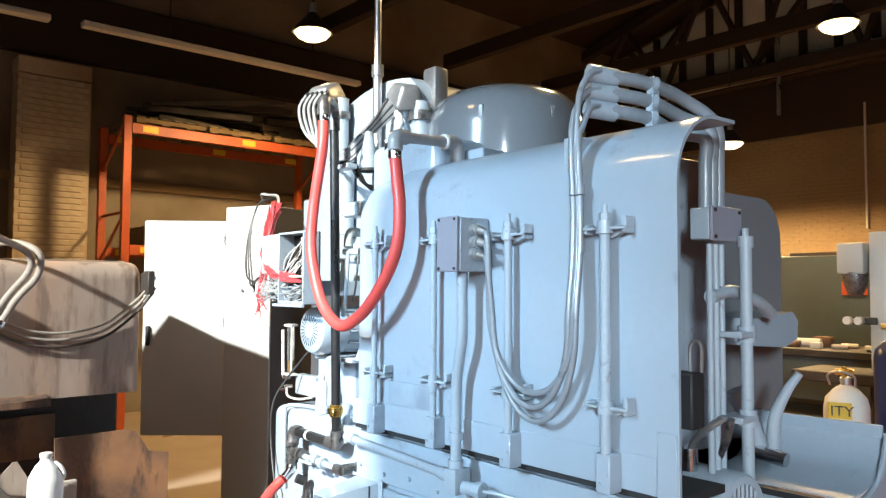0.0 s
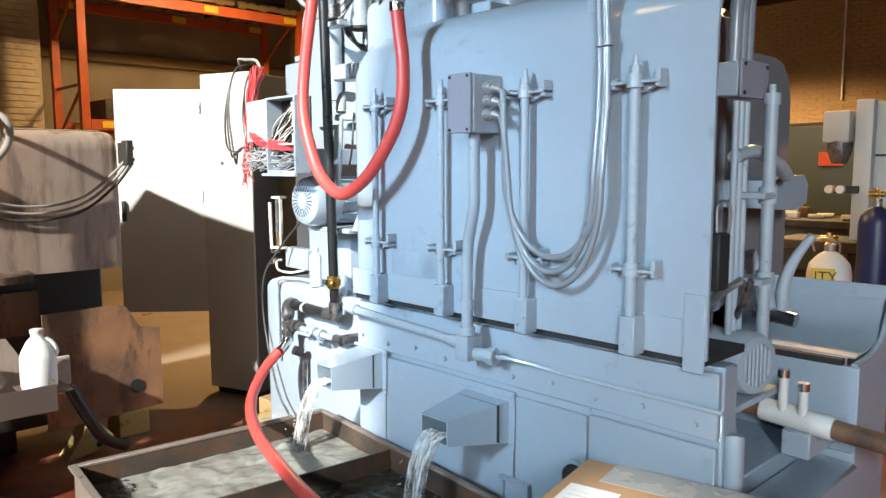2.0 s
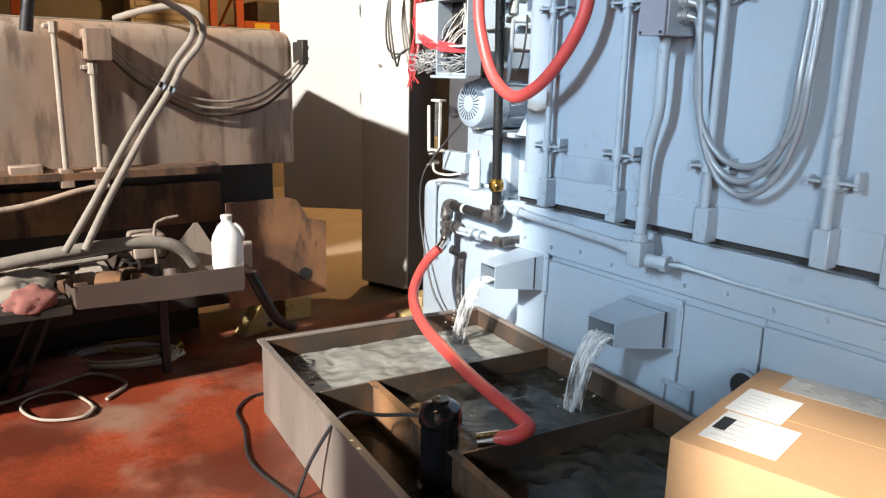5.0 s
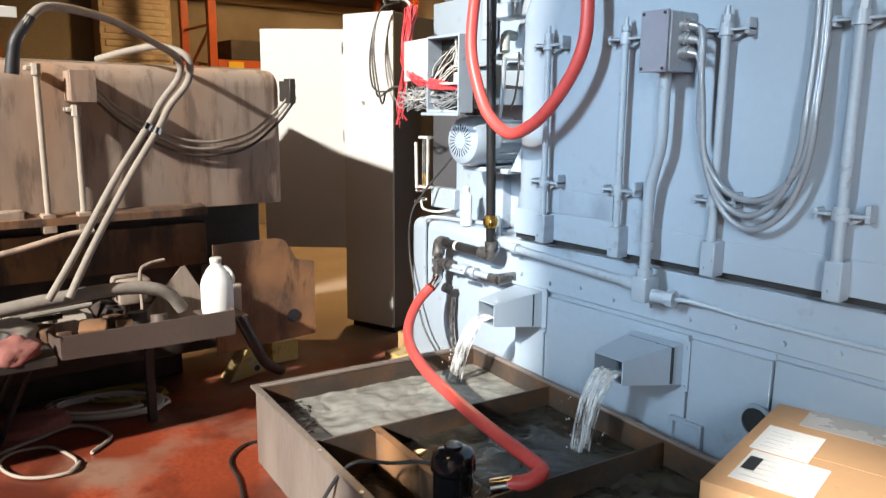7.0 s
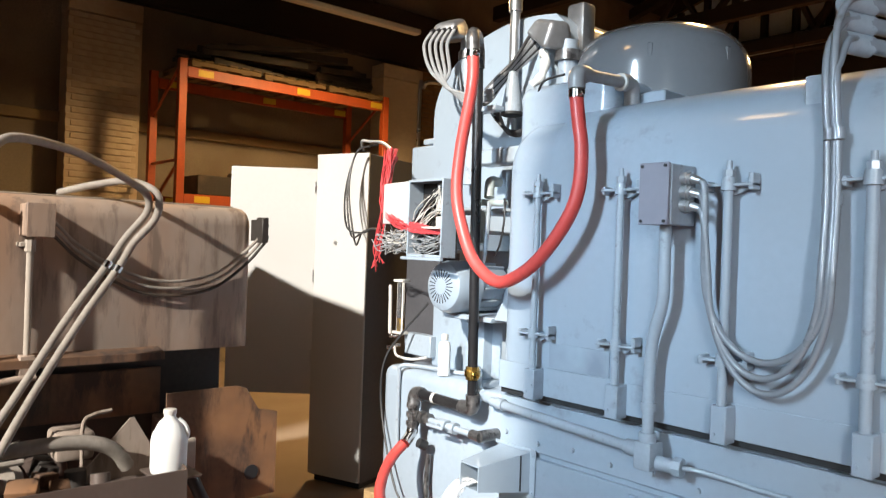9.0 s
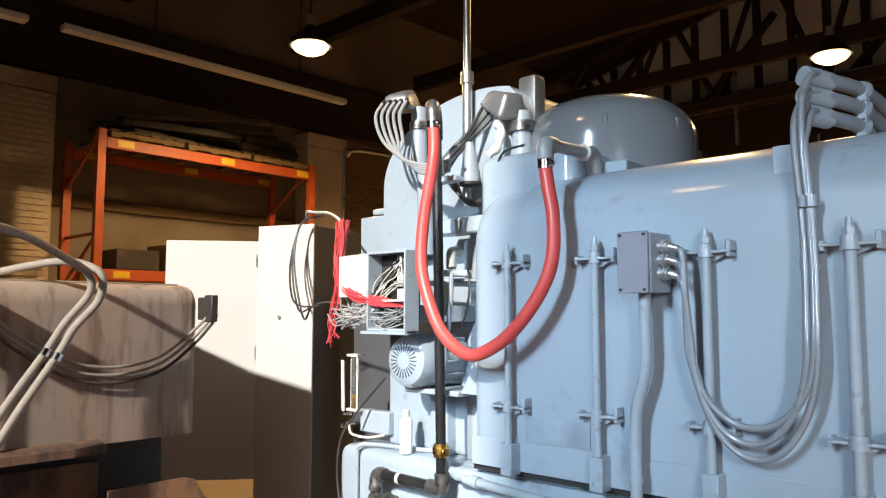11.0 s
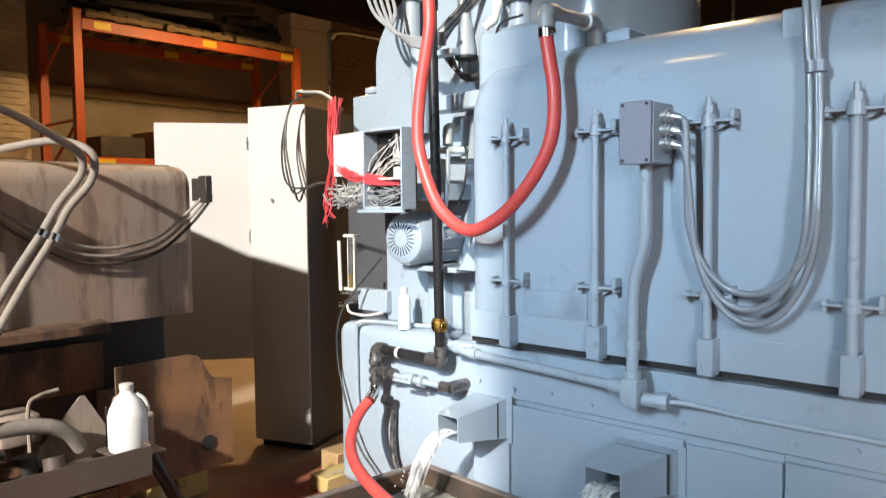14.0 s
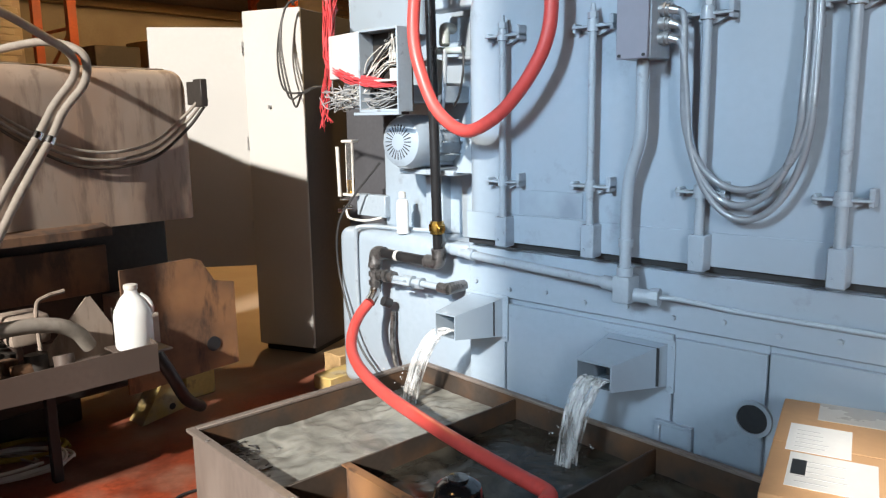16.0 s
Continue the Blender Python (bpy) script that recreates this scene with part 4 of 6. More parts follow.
wires("dark_wire_bundle", CABLE_BLACK, 12, (-3.25, 1.945, 1.89), [(-3.29, 1.96, 1.85), (-3.38, 1.95, 1.76), (-3.46, 1.94, 1.70)], (-3.52, 1.95, 1.66), 0.035, 0.0035, "black wires hanging out of the open box")
wires("white_wire_bundle", WIRE_WHITE, 16, (-3.25, 1.945, 1.87), [(-3.28, 1.95, 1.83), (-3.38, 1.96, 1.74), (-3.5, 1.95, 1.65)], (-3.66, 1.97, 1.6), 0.05, 0.0026, "white wires hanging out of the open box")
for k in range(3):
    tagged(part("loose_cable", tube(B(), [(-4.55 + 0.05 * k, 2.42, 2.25), (-4.6, 2.36, 2.2), (-4.62 + 0.02 * k, 2.3, 1.95), (-4.5 + 0.05 * k, 2.24, 1.72 - 0.05 * k), (-4.2, 2.15, 1.68), (-3.95, 2.05, 1.7), (-3.72, 1.99, 1.68)], 0.006, 6), CABLE_BLACK), "thin dark cable drooping from the cabinet top", "cable", "drooping cables")
tagged(part("cable_hank", tube(B(), [(-4.58, 2.4, 2.22), (-4.54, 2.36, 2.27), (-4.45, 2.36, 2.26), (-4.3, 2.34, 2.24), (-4.1, 2.25, 2.18), (-3.95, 2.16, 2.12)], 0.009, 8), CABLE_GREY), "dark cable hank lying over the cabinet top", "cable")

af = thing("air_fittings", (-3.1, 2.2, 1.75), "pale green-grey air fittings and tubes beside the open box", "fittings")
GREEN_GREY = mat("pale_green_grey_enamel", (0.36, 0.42, 0.42), 0.4, 0, 0.08, 9, 0.08)
part("elbow", tube(B(), [(-3.13, 2.2, 1.93), (-3.12, 2.14, 1.93), (-3.1, 2.11, 1.90), (-3.09, 2.1, 1.85)], 0.024, 12), GREEN_GREY, af)
part("cross_tube", cyl(B(), (-3.16, 2.12, 1.83), (-2.98, 2.1, 1.82), 0.016, seg=12), GREEN_GREY, af)
part("lever", prism(B(), [(-3.15, 1.62), (-3.10, 1.64), (-3.085, 1.78), (-3.12, 1.79)], "y", 2.08, 2.10, 0.004), GREEN_GREY, af)
part("drop_tube", tube(B(), [(-3.09, 2.1, 1.83), (-3.085, 2.09, 1.7), (-3.1, 2.09, 1.58), (-3.13, 2.1, 1.5)], 0.011, 8), PAINT_ROUGH, af)
part("thin_loop", tube(B(), [(-2.99, 2.1, 1.84), (-2.955, 2.07, 1.80), (-2.95, 2.06, 1.72), (-2.98, 2.07, 1.63), (-3.03, 2.09, 1.58)], 0.005, 6), CABLE_BLACK, af)
part("back_plate", box(B(), -3.19, -3.02, 2.30, 2.42, 1.78, 2.0, 0.006), PAINT_ROUGH, af)
# fan motor on a bracket
mo = thing("fan_motor", (-3.28, 2.1, 1.3), "pale blue-grey electric motor with radial slotted fan cover", "motor")
ax = Vector((0.02, -1.0, 0.03)).normalized()
mc = Vector((-3.315, 2.06, 1.42))
MB = Matrix.Translation(mc) @ basis(ax)
part("fan_cover", lathe(B(), [(0.128, -0.12), (0.13, -0.1), (0.128, 0.0), (0.115, 0.03), (0.085, 0.045), (0.02, 0.05)], MB, 40), PAINT, mo)
part("motor_body", lathe(B(), [(0.1, -0.34), (0.112, -0.32), (0.112, -0.12)], MB, 32), PAINT_ROUGH, mo)
for k in range(12):
    a = 2 * math.pi * k / 12
    part("cooling_fin", box(B(), 0.11, 0.128, -0.004, 0.004, -0.32, -0.13, 0.001, 1, MB @ Matrix.Rotation(a, 4, "Z")), PAINT_ROUGH, mo)
for k in range(24):
    a = 2 * math.pi * k / 24
    part("slot", box(B(), 0.022, 0.082, -0.0022, 0.0022, 0.0435, 0.0485, 0, 1, MB @ Matrix.Rotation(a, 4, "Z")), DARK, mo)
part("motor_foot", box(B(), -3.4, -3.05, 2.1, 2.4, 1.265, 1.29, 0.004), PAINT_ROUGH, mo)
part("foot_gusset", prism(B(), [(-3.05, 1.28), (-2.95, 1.45), (-2.95, 1.28)], "y", 2.12, 2.14), PAINT_ROUGH, mo)

# oil sight glass, bottle, thin lines
sg = thing("sight_glass", (-3.95, 2.3, 1.05), "oil sight glass in a chromed frame with amber oil", "sight glass")
c = B()
for x, y in ((-4.0, 2.28), (-3.93, 2.26)):
    cyl(c, (x, y, 1.12), (x, y, 1.41), 0.006, seg=8)
box(c, -4.01, -3.92, 2.25, 2.30, 1.405, 1.42, 0.002), box(c, -4.01, -3.92, 2.25, 2.30, 1.11, 1.125, 0.002)
part("frame", c, WIRE_WHITE, sg)
part("glass_tube", cyl(B(), (-3.965, 2.275, 1.125), (-3.965, 2.275, 1.405), 0.022, seg=14), GLASS, sg)
part("oil", cyl(B(), (-3.965, 2.275, 1.126), (-3.965, 2.275, 1.2), 0.019, seg=14), OIL, sg)
part("side_tube", cyl(B(), (-4.08, 2.29, 1.1), (-4.09, 2.29, 1.38), 0.011, seg=10), WIRE_WHITE, sg)
part("mount", box(B(), -3.95, -3.72, 2.3, 2.36, 1.0, 1.12, 0.005), PAINT_ROUGH, sg)
c = B()
for x, z in ((-4.06, 1.09), (-4.03, 1.04), (-4.08, 1.02)):
    cyl(c, (x, 2.27, z), (x + 0.03, 2.31, z), 0.014, seg=10)
part("fittings", c, CHROME, sg)
part("drain_line", tube(B(), [(-4.02, 2.28, 1.03), (-3.98, 2.27, 0.985), (-3.85, 2.27, 0.98), (-3.75, 2.3, 1.0)], 0.007, 8), WIRE_WHITE, sg)
bt = thing("spray_bottle", (-3.42, 2.18, 0.95), "white plastic spray can standing on the machine base", "bottle")
part("can", lathe(B(), [(0.028, 0.0), (0.032, 0.004), (0.032, 0.155), (0.027, 0.17), (0.016, 0.178)], Matrix.Translation((-3.485, 2.2, 0.95)), 20), JUGM, bt)
part("cap", lathe(B(), [(0.018, 0.185), (0.018, 0.21), (0.012, 0.215)], Matrix.Translation((-3.485, 2.2, 0.95)), 14), WIRE_WHITE, bt)
lines = thing("oil_lines", (-3.8, 2.14, 0.5), "thin grey oil lines running over the column base", "pipe")
part("line", tube(B(), [(-3.35, 2.3, 0.965), (-3.5, 2.25, 0.965), (-3.7, 2.2, 0.968), (-3.78, 2.15, 0.96), (-3.79, 2.145, 0.9), (-3.79, 2.145, 0.6), (-3.78, 2.145, 0.5)], 0.011, 8), PAINT_ROUGH, lines)
part("line", tube(B(), [(-3.75, 2.3, 1.3), (-3.88, 2.2, 1.1), (-3.93, 2.14, 0.95), (-3.92, 2.13, 0.7), (-3.75, 2.1, 0.35), (-3.6, 2.1, 0.2)], 0.006, 6), CABLE_BLACK, lines)
part("line", tube(B(), [(-3.5, 2.13, 0.55), (-3.5, 2.12, 0.4), (-3.47, 2.11, 0.28), (-3.4, 2.1, 0.2)], 0.014, 8), FITTING, lines)
part("bent_pipe", tube(B(), [(-3.3, 2.25, 1.0), (-3.24, 2.2, 1.01), (-3.18, 2.15, 0.96), (-3.13, 2.12, 0.93), (-3.05, 2.1, 0.93)], 0.026, 10), PAINT, lines)
part("elbow_body", box(B(), -3.05, -2.92, 2.05, 2.14, 0.905, 0.965, 0.02, 3), PAINT, lines)

# terminal heads with their wire fans
def head(at, yaw, tilt, size):
    t = thing("terminal_head", at, "grey cast terminal head with a fan of grey cables", "terminal head", "terminal heads")
    m = Matrix.Translation(at) @ Matrix.Rotation(radians(yaw), 4, "Z") @ Matrix.Rotation(radians(tilt), 4, "Y")
    h = B()
    A = [(-0.12, -0.09, -0.035), (0.10, -0.075, -0.05), (0.10, 0.075, -0.05), (-0.12, 0.09, -0.035)]
    C = [(-0.09, -0.06, 0.045), (0.06, -0.045, 0.07), (0.06, 0.045, 0.07), (-0.09, 0.06, 0.045)]
    lo, hi = loft(h, A, C)
    h.faces.new(lo[::-1]), h.faces.new(hi)
    bmesh.ops.bevel(h, geom=list(h.edges), offset=0.022, segments=3, affect="EDGES", profile=0.5)
    h.transform(m @ Matrix.Scale(size, 4))
    part("head", h, ALLOY, t)
    return t, m
t, m = head((-3.62, 2.30, 2.77), 112, -14, 1.05)
part("neck", cyl(B(), (-3.55, 2.35, 2.42), (-3.55, 2.35, 2.74), 0.042, seg=18), PAINT_ROUGH, t)
part("neck_collar", cyl(B(), (-3.55, 2.35, 2.62), (-3.55, 2.35, 2.66), 0.052, seg=18), FITTING, t)
for k in range(5):
    part("grommet", cyl(B(), m @ Vector((-0.125, -0.068 + 0.034 * k, 0.0)), m @ Vector((-0.10, -0.065 + 0.032 * k, 0.01)), 0.014, seg=10), CABLE_BLACK, t)
    q = m @ Vector((-0.125, -0.068 + 0.034 * k, 0.0))
    part("lead", tube(B(), [m @ Vector((-0.10, -0.066 + 0.033 * k, 0.01)), q, (q.x - 0.012, q.y - 0.035, q.z - 0.08), (q.x + 0.015 + 0.01 * k, q.y - 0.035, q.z - 0.22), (-3.50 + 0.02 * k, 2.15, 2.44 - 0.012 * k), (-3.30, 2.125, 2.365 - 0.01 * k), (-3.12, 2.12, 2.36 - 0.012 * k)], 0.0095, 7), CABLE_GREY, t)
t, m = head((-3.0, 2.40, 2.66), -25, 28, 1.1)
part("neck", cyl(B(), (-2.93, 2.44, 2.3), (-2.93, 2.44, 2.62), 0.05, seg=18), PAINT_ROUGH, t)
part("neck_collar", cyl(B(), (-2.93, 2.44, 2.52), (-2.93, 2.44, 2.57), 0.066, seg=18), FITTING, t)
for k in range(8):
    part("lead", tube(B(), [m @ Vector((-0.10, -0.07 + 0.018 * k, -0.03)), (-3.14 - 0.006 * k, 2.28, 2.53 - 0.012 * k), (-3.2 - 0.004 * k, 2.21, 2.43 - 0.014 * k), (-3.27 - 0.008 * k, 2.17, 2.33 - 0.006 * k), (-3.2, 2.16, 2.27)], 0.0095, 7), CABLE_GREY if k % 3 else CABLE_BLACK, t)
part("upright_cover", box(B(), -3.02, -2.91, 2.52, 2.62, 2.58, 2.835, 0.02, 2), ALLOY, t)
part("white_patch", box(B(), -3.12, -3.03, 2.5, 2.56, 2.66, 2.78, 0.006), CABWHITE, t)
for k in range(4):
    tagged(part("tangled_cable", tube(B(), [(-3.2 + 0.02 * k, 2.17, 2.3), (-3.12, 2.2 + 0.015 * k, 2.2 - 0.01 * k), (-3.02 + 0.02 * k, 2.22, 2.17), (-2.96, 2.24, 2.26 + 0.02 * k), (-2.98 + 0.01 * k, 2.28, 2.33)], 0.0075, 7), CABLE_BLACK), "black cable tangled beside the column head", "cable", "tangled cables")
tagged(part("thin_lead", tube(B(), [(-2.86, 2.2, 2.16), (-2.86, 2.16, 2.28), (-2.82, 2.15, 2.36), (-2.74, 2.2, 2.39)], 0.006, 6), CABLE_BLACK), "thin black lead on the upper guard", "cable")
fc = thing("conical_lamp_holder", (-3.06, 2.22, 2.2), "pale grey conical holder hanging among cables", "holder")
part("cone", lathe(B(), [(0.048, 0.0), (0.05, 0.03), (0.026, 0.17), (0.02, 0.2)], Matrix.Translation((-3.06, 2.2, 2.25)), 20), PAINT_ROUGH, fc)
part("cone_rim", lathe(B(), [(0.04, -0.01), (0.054, -0.005), (0.054, 0.008)], Matrix.Translation((-3.06, 2.2, 2.25)), 20), DARK, fc)
tagged(part("foil_duct", tube(B(), [(-3.02, 2.36, 2.57), (-2.985, 2.34, 2.52), (-2.99, 2.32, 2.44), (-3.03, 2.30, 2.40)], lambda u: 0.022 + 0.004 * math.sin(19 * u), 12, 12), PIPEWHITE), "crumpled pale sleeve on a cable", "sleeve")
pole = thing("ceiling_conduit", (-3.225, 2.37, 2.2), "galvanised conduit rising from the column to the roof", "conduit")
part("lower_pipe", cyl(B(), (-3.225, 2.37, 2.2), (-3.225, 2.37, 2.84), 0.025, seg=16), STEEL, pole)
part("coupling", cyl(B(), (-3.225, 2.37, 2.81), (-3.225, 2.37, 2.87), 0.034, seg=16), STEEL, pole)
part("upper_pipe", tube(B(), [(-3.225, 2.37, 2.85), (-3.225, 2.37, 3.4), (-3.225, 2.38, 3.62), (-3.15, 2.5, 3.8), (-2.9, 2.8, 4.1), (-2.6, 3.1, 5.4)], 0.019, 12), STEEL, pole)
part("panel_lip", box(B(), -3.3, -2.95, 2.2, 2.3, 2.02, 2.1, 0.01), PAINT_ROUGH, M1)

# ---- black pipe, red hoses ----
pp = thing("coolant_pipe", (-3.11, 2.06, 0.86), "black iron coolant pipe with elbows and a brass valve", "pipe")
part("riser", cyl(B(), (-3.11, 2.055, 0.88), (-3.11, 2.02, 2.5), 0.0235, seg=18), BLACKPIPE, pp)
part("top_elbow", tube(B(), [(-3.11, 2.02, 2.44), (-3.11, 2.015, 2.53), (-3.09, 1.985, 2.57), (-3.05, 1.93, 2.57), (-3.025, 1.905, 2.54), (-3.015, 1.9, 2.47)], 0.031, 14), FITTING, pp)
part("bottom_elbow", tube(B(), [(-3.11, 2.057, 0.93), (-3.11, 2.06, 0.885), (-3.125, 2.06, 0.862), (-3.19, 2.062, 0.86)], 0.034, 14), FITTING, pp)
part("cross_pipe", cyl(B(), (-3.15, 2.06, 0.86), (-3.53, 2.068, 0.865), 0.0255, seg=18), BLACKPIPE, pp)
part("tape_band", cyl(B(), (-3.38, 2.065, 0.863), (-3.4, 2.065, 0.863), 0.0272, seg=16), PIPEWHITE, pp)
part("left_elbow", tube(B(), [(-3.49, 2.067, 0.864), (-3.535, 2.068, 0.864), (-3.552, 2.066, 0.845), (-3.552, 2.062, 0.80)], 0.034, 14), FITTING, pp)
c = B()
cyl(c, (-3.552, 2.06, 0.66), (-3.552, 2.063, 0.82), 0.028, seg=16)
for z in (0.80, 0.755, 0.71):
    cyl(c, (-3.552, 2.06, z - 0.012), (-3.552, 2.06, z + 0.012), 0.035, seg=8)
part("tee", c, FITTING, pp)
c = B()
cyl(c, (-3.552, 2.06, 0.757), (-3.4, 2.05, 0.752), 0.019, seg=12)
for x, r in ((-3.5, 0.028), (-3.46, 0.034), (-3.42, 0.03)):
    cyl(c, (x - 0.012, 2.056, 0.755), (x + 0.012, 2.055, 0.755), r, seg=8)
part("side_union", c, FITTING, pp)
c = B()
cyl(c, (-3.4, 2.05, 0.752), (-3.08, 2.048, 0.748), 0.016, seg=12)
cyl(c, (-3.33, 2.05, 0.75), (-3.27, 2.05, 0.75), 0.03, seg=10)
cyl(c, (-3.3, 2.05, 0.75), (-3.3, 2.0, 0.75), 0.012, seg=8)
box(c, -3.36, -3.24, 1.985, 2.0, 0.742, 0.758, 0.004)
cyl(c, (-3.24, 2.05, 0.75), (-3.21, 2.05, 0.75), 0.03, seg=8)
part("gate_valve", c, PAINT_ROUGH, pp)
c = B()
cyl(c, (-3.1, 2.048, 0.748), (-3.04, 2.048, 0.746), 0.024, seg=12), cyl(c, (-3.05, 2.048, 0.746), (-3.045, 2.16, 0.746), 0.028, seg=14)
part("wall_flange", c, FITTING, pp)
c = B()
cyl(c, (-3.11, 2.05, 1.0), (-3.11, 2.05, 1.06), 0.032, seg=8), cyl(c, (-3.11, 2.05, 1.015), (-3.11, 2.05, 1.045), 0.038, seg=14)
cyl(c, (-3.09, 2.04, 1.03), (-3.04, 2.01, 1.03), 0.014, seg=10), box(c, -3.055, -3.04, 1.99, 2.03, 1.012, 1.05, 0.004)
part("brass_valve", c, BRASS, pp)
part("hose_barb", tube(B(), [(-3.552, 2.06, 0.68), (-3.545, 2.04, 0.65), (-3.525, 1.99, 0.62)], 0.028, 12), CHROME, pp)
part("pipe_clamp", box(B(), -3.14, -3.0, 2.03, 2.09, 2.24, 2.265, 0.004), PAINT_ROUGH, pp)
part("knob", cyl(B(), (-3.5, 2.06, 0.62), (-3.49, 2.1, 0.60), 0.025, seg=14), CABLE_BLACK, pp)

rc = thing("return_pipe", (-2.4, 1.9, 2.28), "grey iron pipe with elbows feeding the hood", "pipe")
part("pipe", cyl(B(), (-2.40, 1.9, 2.285), (-2.405, 2.19, 2.30), 0.024, seg=16), CABLE_GREY, rc)
part("front_elbow", tube(B(), [(-2.402, 1.93, 2.287), (-2.40, 1.885, 2.285), (-2.40, 1.872, 2.265), (-2.40, 1.872, 2.225)], 0.033, 14), CABLE_GREY, rc)
part("rear_elbow", tube(B(), [(-2.405, 2.16, 2.299), (-2.405, 2.2, 2.30), (-2.405, 2.225, 2.28), (-2.405, 2.23, 2.2)], 0.033, 14), CABLE_GREY, rc)
part("seal_ring", cyl(B(), (-2.405, 2.145, 2.297), (-2.405, 2.155, 2.298), 0.036, seg=16), PIPEWHITE, rc)

h1 = thing("red_hose", (-2.8, 1.85, 1.45), "thick red rubber hose hanging in a deep loop", "hose")
part("hose", tube(B(), [(-3.014, 1.898, 2.47), (-3.0, 1.885, 2.32), (-3.042, 1.87, 2.06), (-3.045, 1.856, 1.86), (-2.995, 1.85, 1.70), (-2.905, 1.845, 1.555), (-2.76, 1.842, 1.475), (-2.62, 1.845, 1.518), (-2.50, 1.85, 1.615), (-2.405, 1.86, 1.745), (-2.368, 1.868, 1.86), (-2.366, 1.87, 2.0), (-2.385, 1.872, 2.1), (-2.402, 1.873, 2.2)], 0.0265, 16), HOSE, h1)
for p in ((-3.014, 1.898, 2.455), (-2.402, 1.873, 2.19)):
    c = B()
    cyl(c, p, (p[0], p[1], p[2] + 0.03), 0.030, seg=16), cyl(c, (p[0], p[1], p[2] + 0.02), (p[0], p[1], p[2] + 0.07), 0.022, seg=12)
    box(c, p[0] + 0.02, p[0] + 0.045, p[1] - 0.02, p[1], p[2] + 0.005, p[2] + 0.025, 0.003)
    part("hose_clamp", c, CHROME, h1, "steel worm clamp")

# ---- settling tank ----
TM = Matrix.Translation((-3.34, 0.888, 0)) @ Matrix.Rotation(radians(-5.6), 4, "Z")
TL, TD, TZ = 2.45, 1.17, 0.362
tank = thing("settling_tank", (-2.2, 1.4, 0), "open rusty grey steel settling tank with dividers", "tank")
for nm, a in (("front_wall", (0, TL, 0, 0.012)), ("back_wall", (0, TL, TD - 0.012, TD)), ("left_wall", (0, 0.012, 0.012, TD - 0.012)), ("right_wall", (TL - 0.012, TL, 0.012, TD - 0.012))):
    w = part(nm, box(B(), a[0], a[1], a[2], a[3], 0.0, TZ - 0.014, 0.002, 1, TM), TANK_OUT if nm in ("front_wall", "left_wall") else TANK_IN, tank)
for nm, a in (("front_rim", (-0.018, TL, -0.018, 0.016)), ("back_rim", (0, TL, TD - 0.016, TD + 0.01)), ("left_rim", (-0.018, 0.016, 0.016, TD))):
    part(nm, box(B(), a[0], a[1], a[2], a[3], TZ - 0.014, TZ, 0.003, 1, TM), TANK_OUT, tank)
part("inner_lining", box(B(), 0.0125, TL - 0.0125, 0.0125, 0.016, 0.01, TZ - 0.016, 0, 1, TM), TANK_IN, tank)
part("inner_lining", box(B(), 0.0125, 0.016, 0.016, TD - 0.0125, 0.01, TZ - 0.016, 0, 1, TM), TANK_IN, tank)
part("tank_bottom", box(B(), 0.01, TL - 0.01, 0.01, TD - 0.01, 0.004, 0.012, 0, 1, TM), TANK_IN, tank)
part("cross_divider", box(B(), 0.622, 0.632, 0.018, TD - 0.016, 0.012, TZ - 0.02, 0.002, 1, TM), TANK_IN, tank)
part("long_divider", box(B(), 0.634, TL - 0.016, 0.275, 0.285, 0.012, TZ - 0.02, 0.002, 1, TM), RUST, tank)
part("cross_divider", box(B(), 1.30, 1.31, 0.287, TD - 0.016, 0.012, TZ - 0.02, 0.002, 1, TM), TANK_IN, tank)
part("divider_lip", box(B(), 0.634, TL - 0.016, 0.255, 0.29, TZ - 0.019, TZ - 0.012, 0.002, 1, TM), RUST, tank)
c = B()
for u in (0.15, 0.75, 1.1, 1.16):
    cyl(c, TM @ Vector((u, -0.008, TZ)), TM @ Vector((u, -0.008, TZ + 0.004)), 0.007, seg=8)
part("rim_bolts", c, STEEL, tank)

def pool(name, u0, u1, v0, v1, z, amp, mt, label, hit=None, nx=60, ny=60):
    bm = B()
    g = bmesh.ops.create_grid(bm, x_segments=nx, y_segments=ny, size=0.5, matrix=Matrix.Translation(((u0 + u1) / 2, (v0 + v1) / 2, z)) @ Matrix.Diagonal((u1 - u0, v1 - v0, 1, 1)))
    for v in bm.verts:
        a = amp
        if hit:
            a += 0.018 * math.exp(-((v.co.x - hit[0]) ** 2 + (v.co.y - hit[1]) ** 2) / 0.03)
        v.co.z += a * noise.noise(Vector((v.co.x * 9, v.co.y * 11, z * 5))) + 0.5 * a * noise.noise(Vector((v.co.x * 26, v.co.y * 23, 3)))
    bm.transform(TM)
    tagged(part(name, bm, mt, None, "", 180), label, "water", kind="stuff")
pool("water", 0.017, 0.621, 0.017, TD - 0.017, 0.265, 0.007, WATER, "churning murky grey water in the tank", (0.2, 0.9))
pool("water", 0.633, 1.299, 0.286, TD - 0.017, 0.255, 0.004, WATER_DARK, "dark calm water in the middle compartment")
pool("water", 1.311, TL - 0.017, 0.286, TD - 0.017, 0.25, 0.006, WATER_DARK, "dark rippled water below the second spout", (1.28, 0.85))
pool("water", 0.633, TL - 0.017, 0.017, 0.274, 0.16, 0.002, WATER_DARK, "dark water in the front compartment")
random.seed(5)
chips = B()
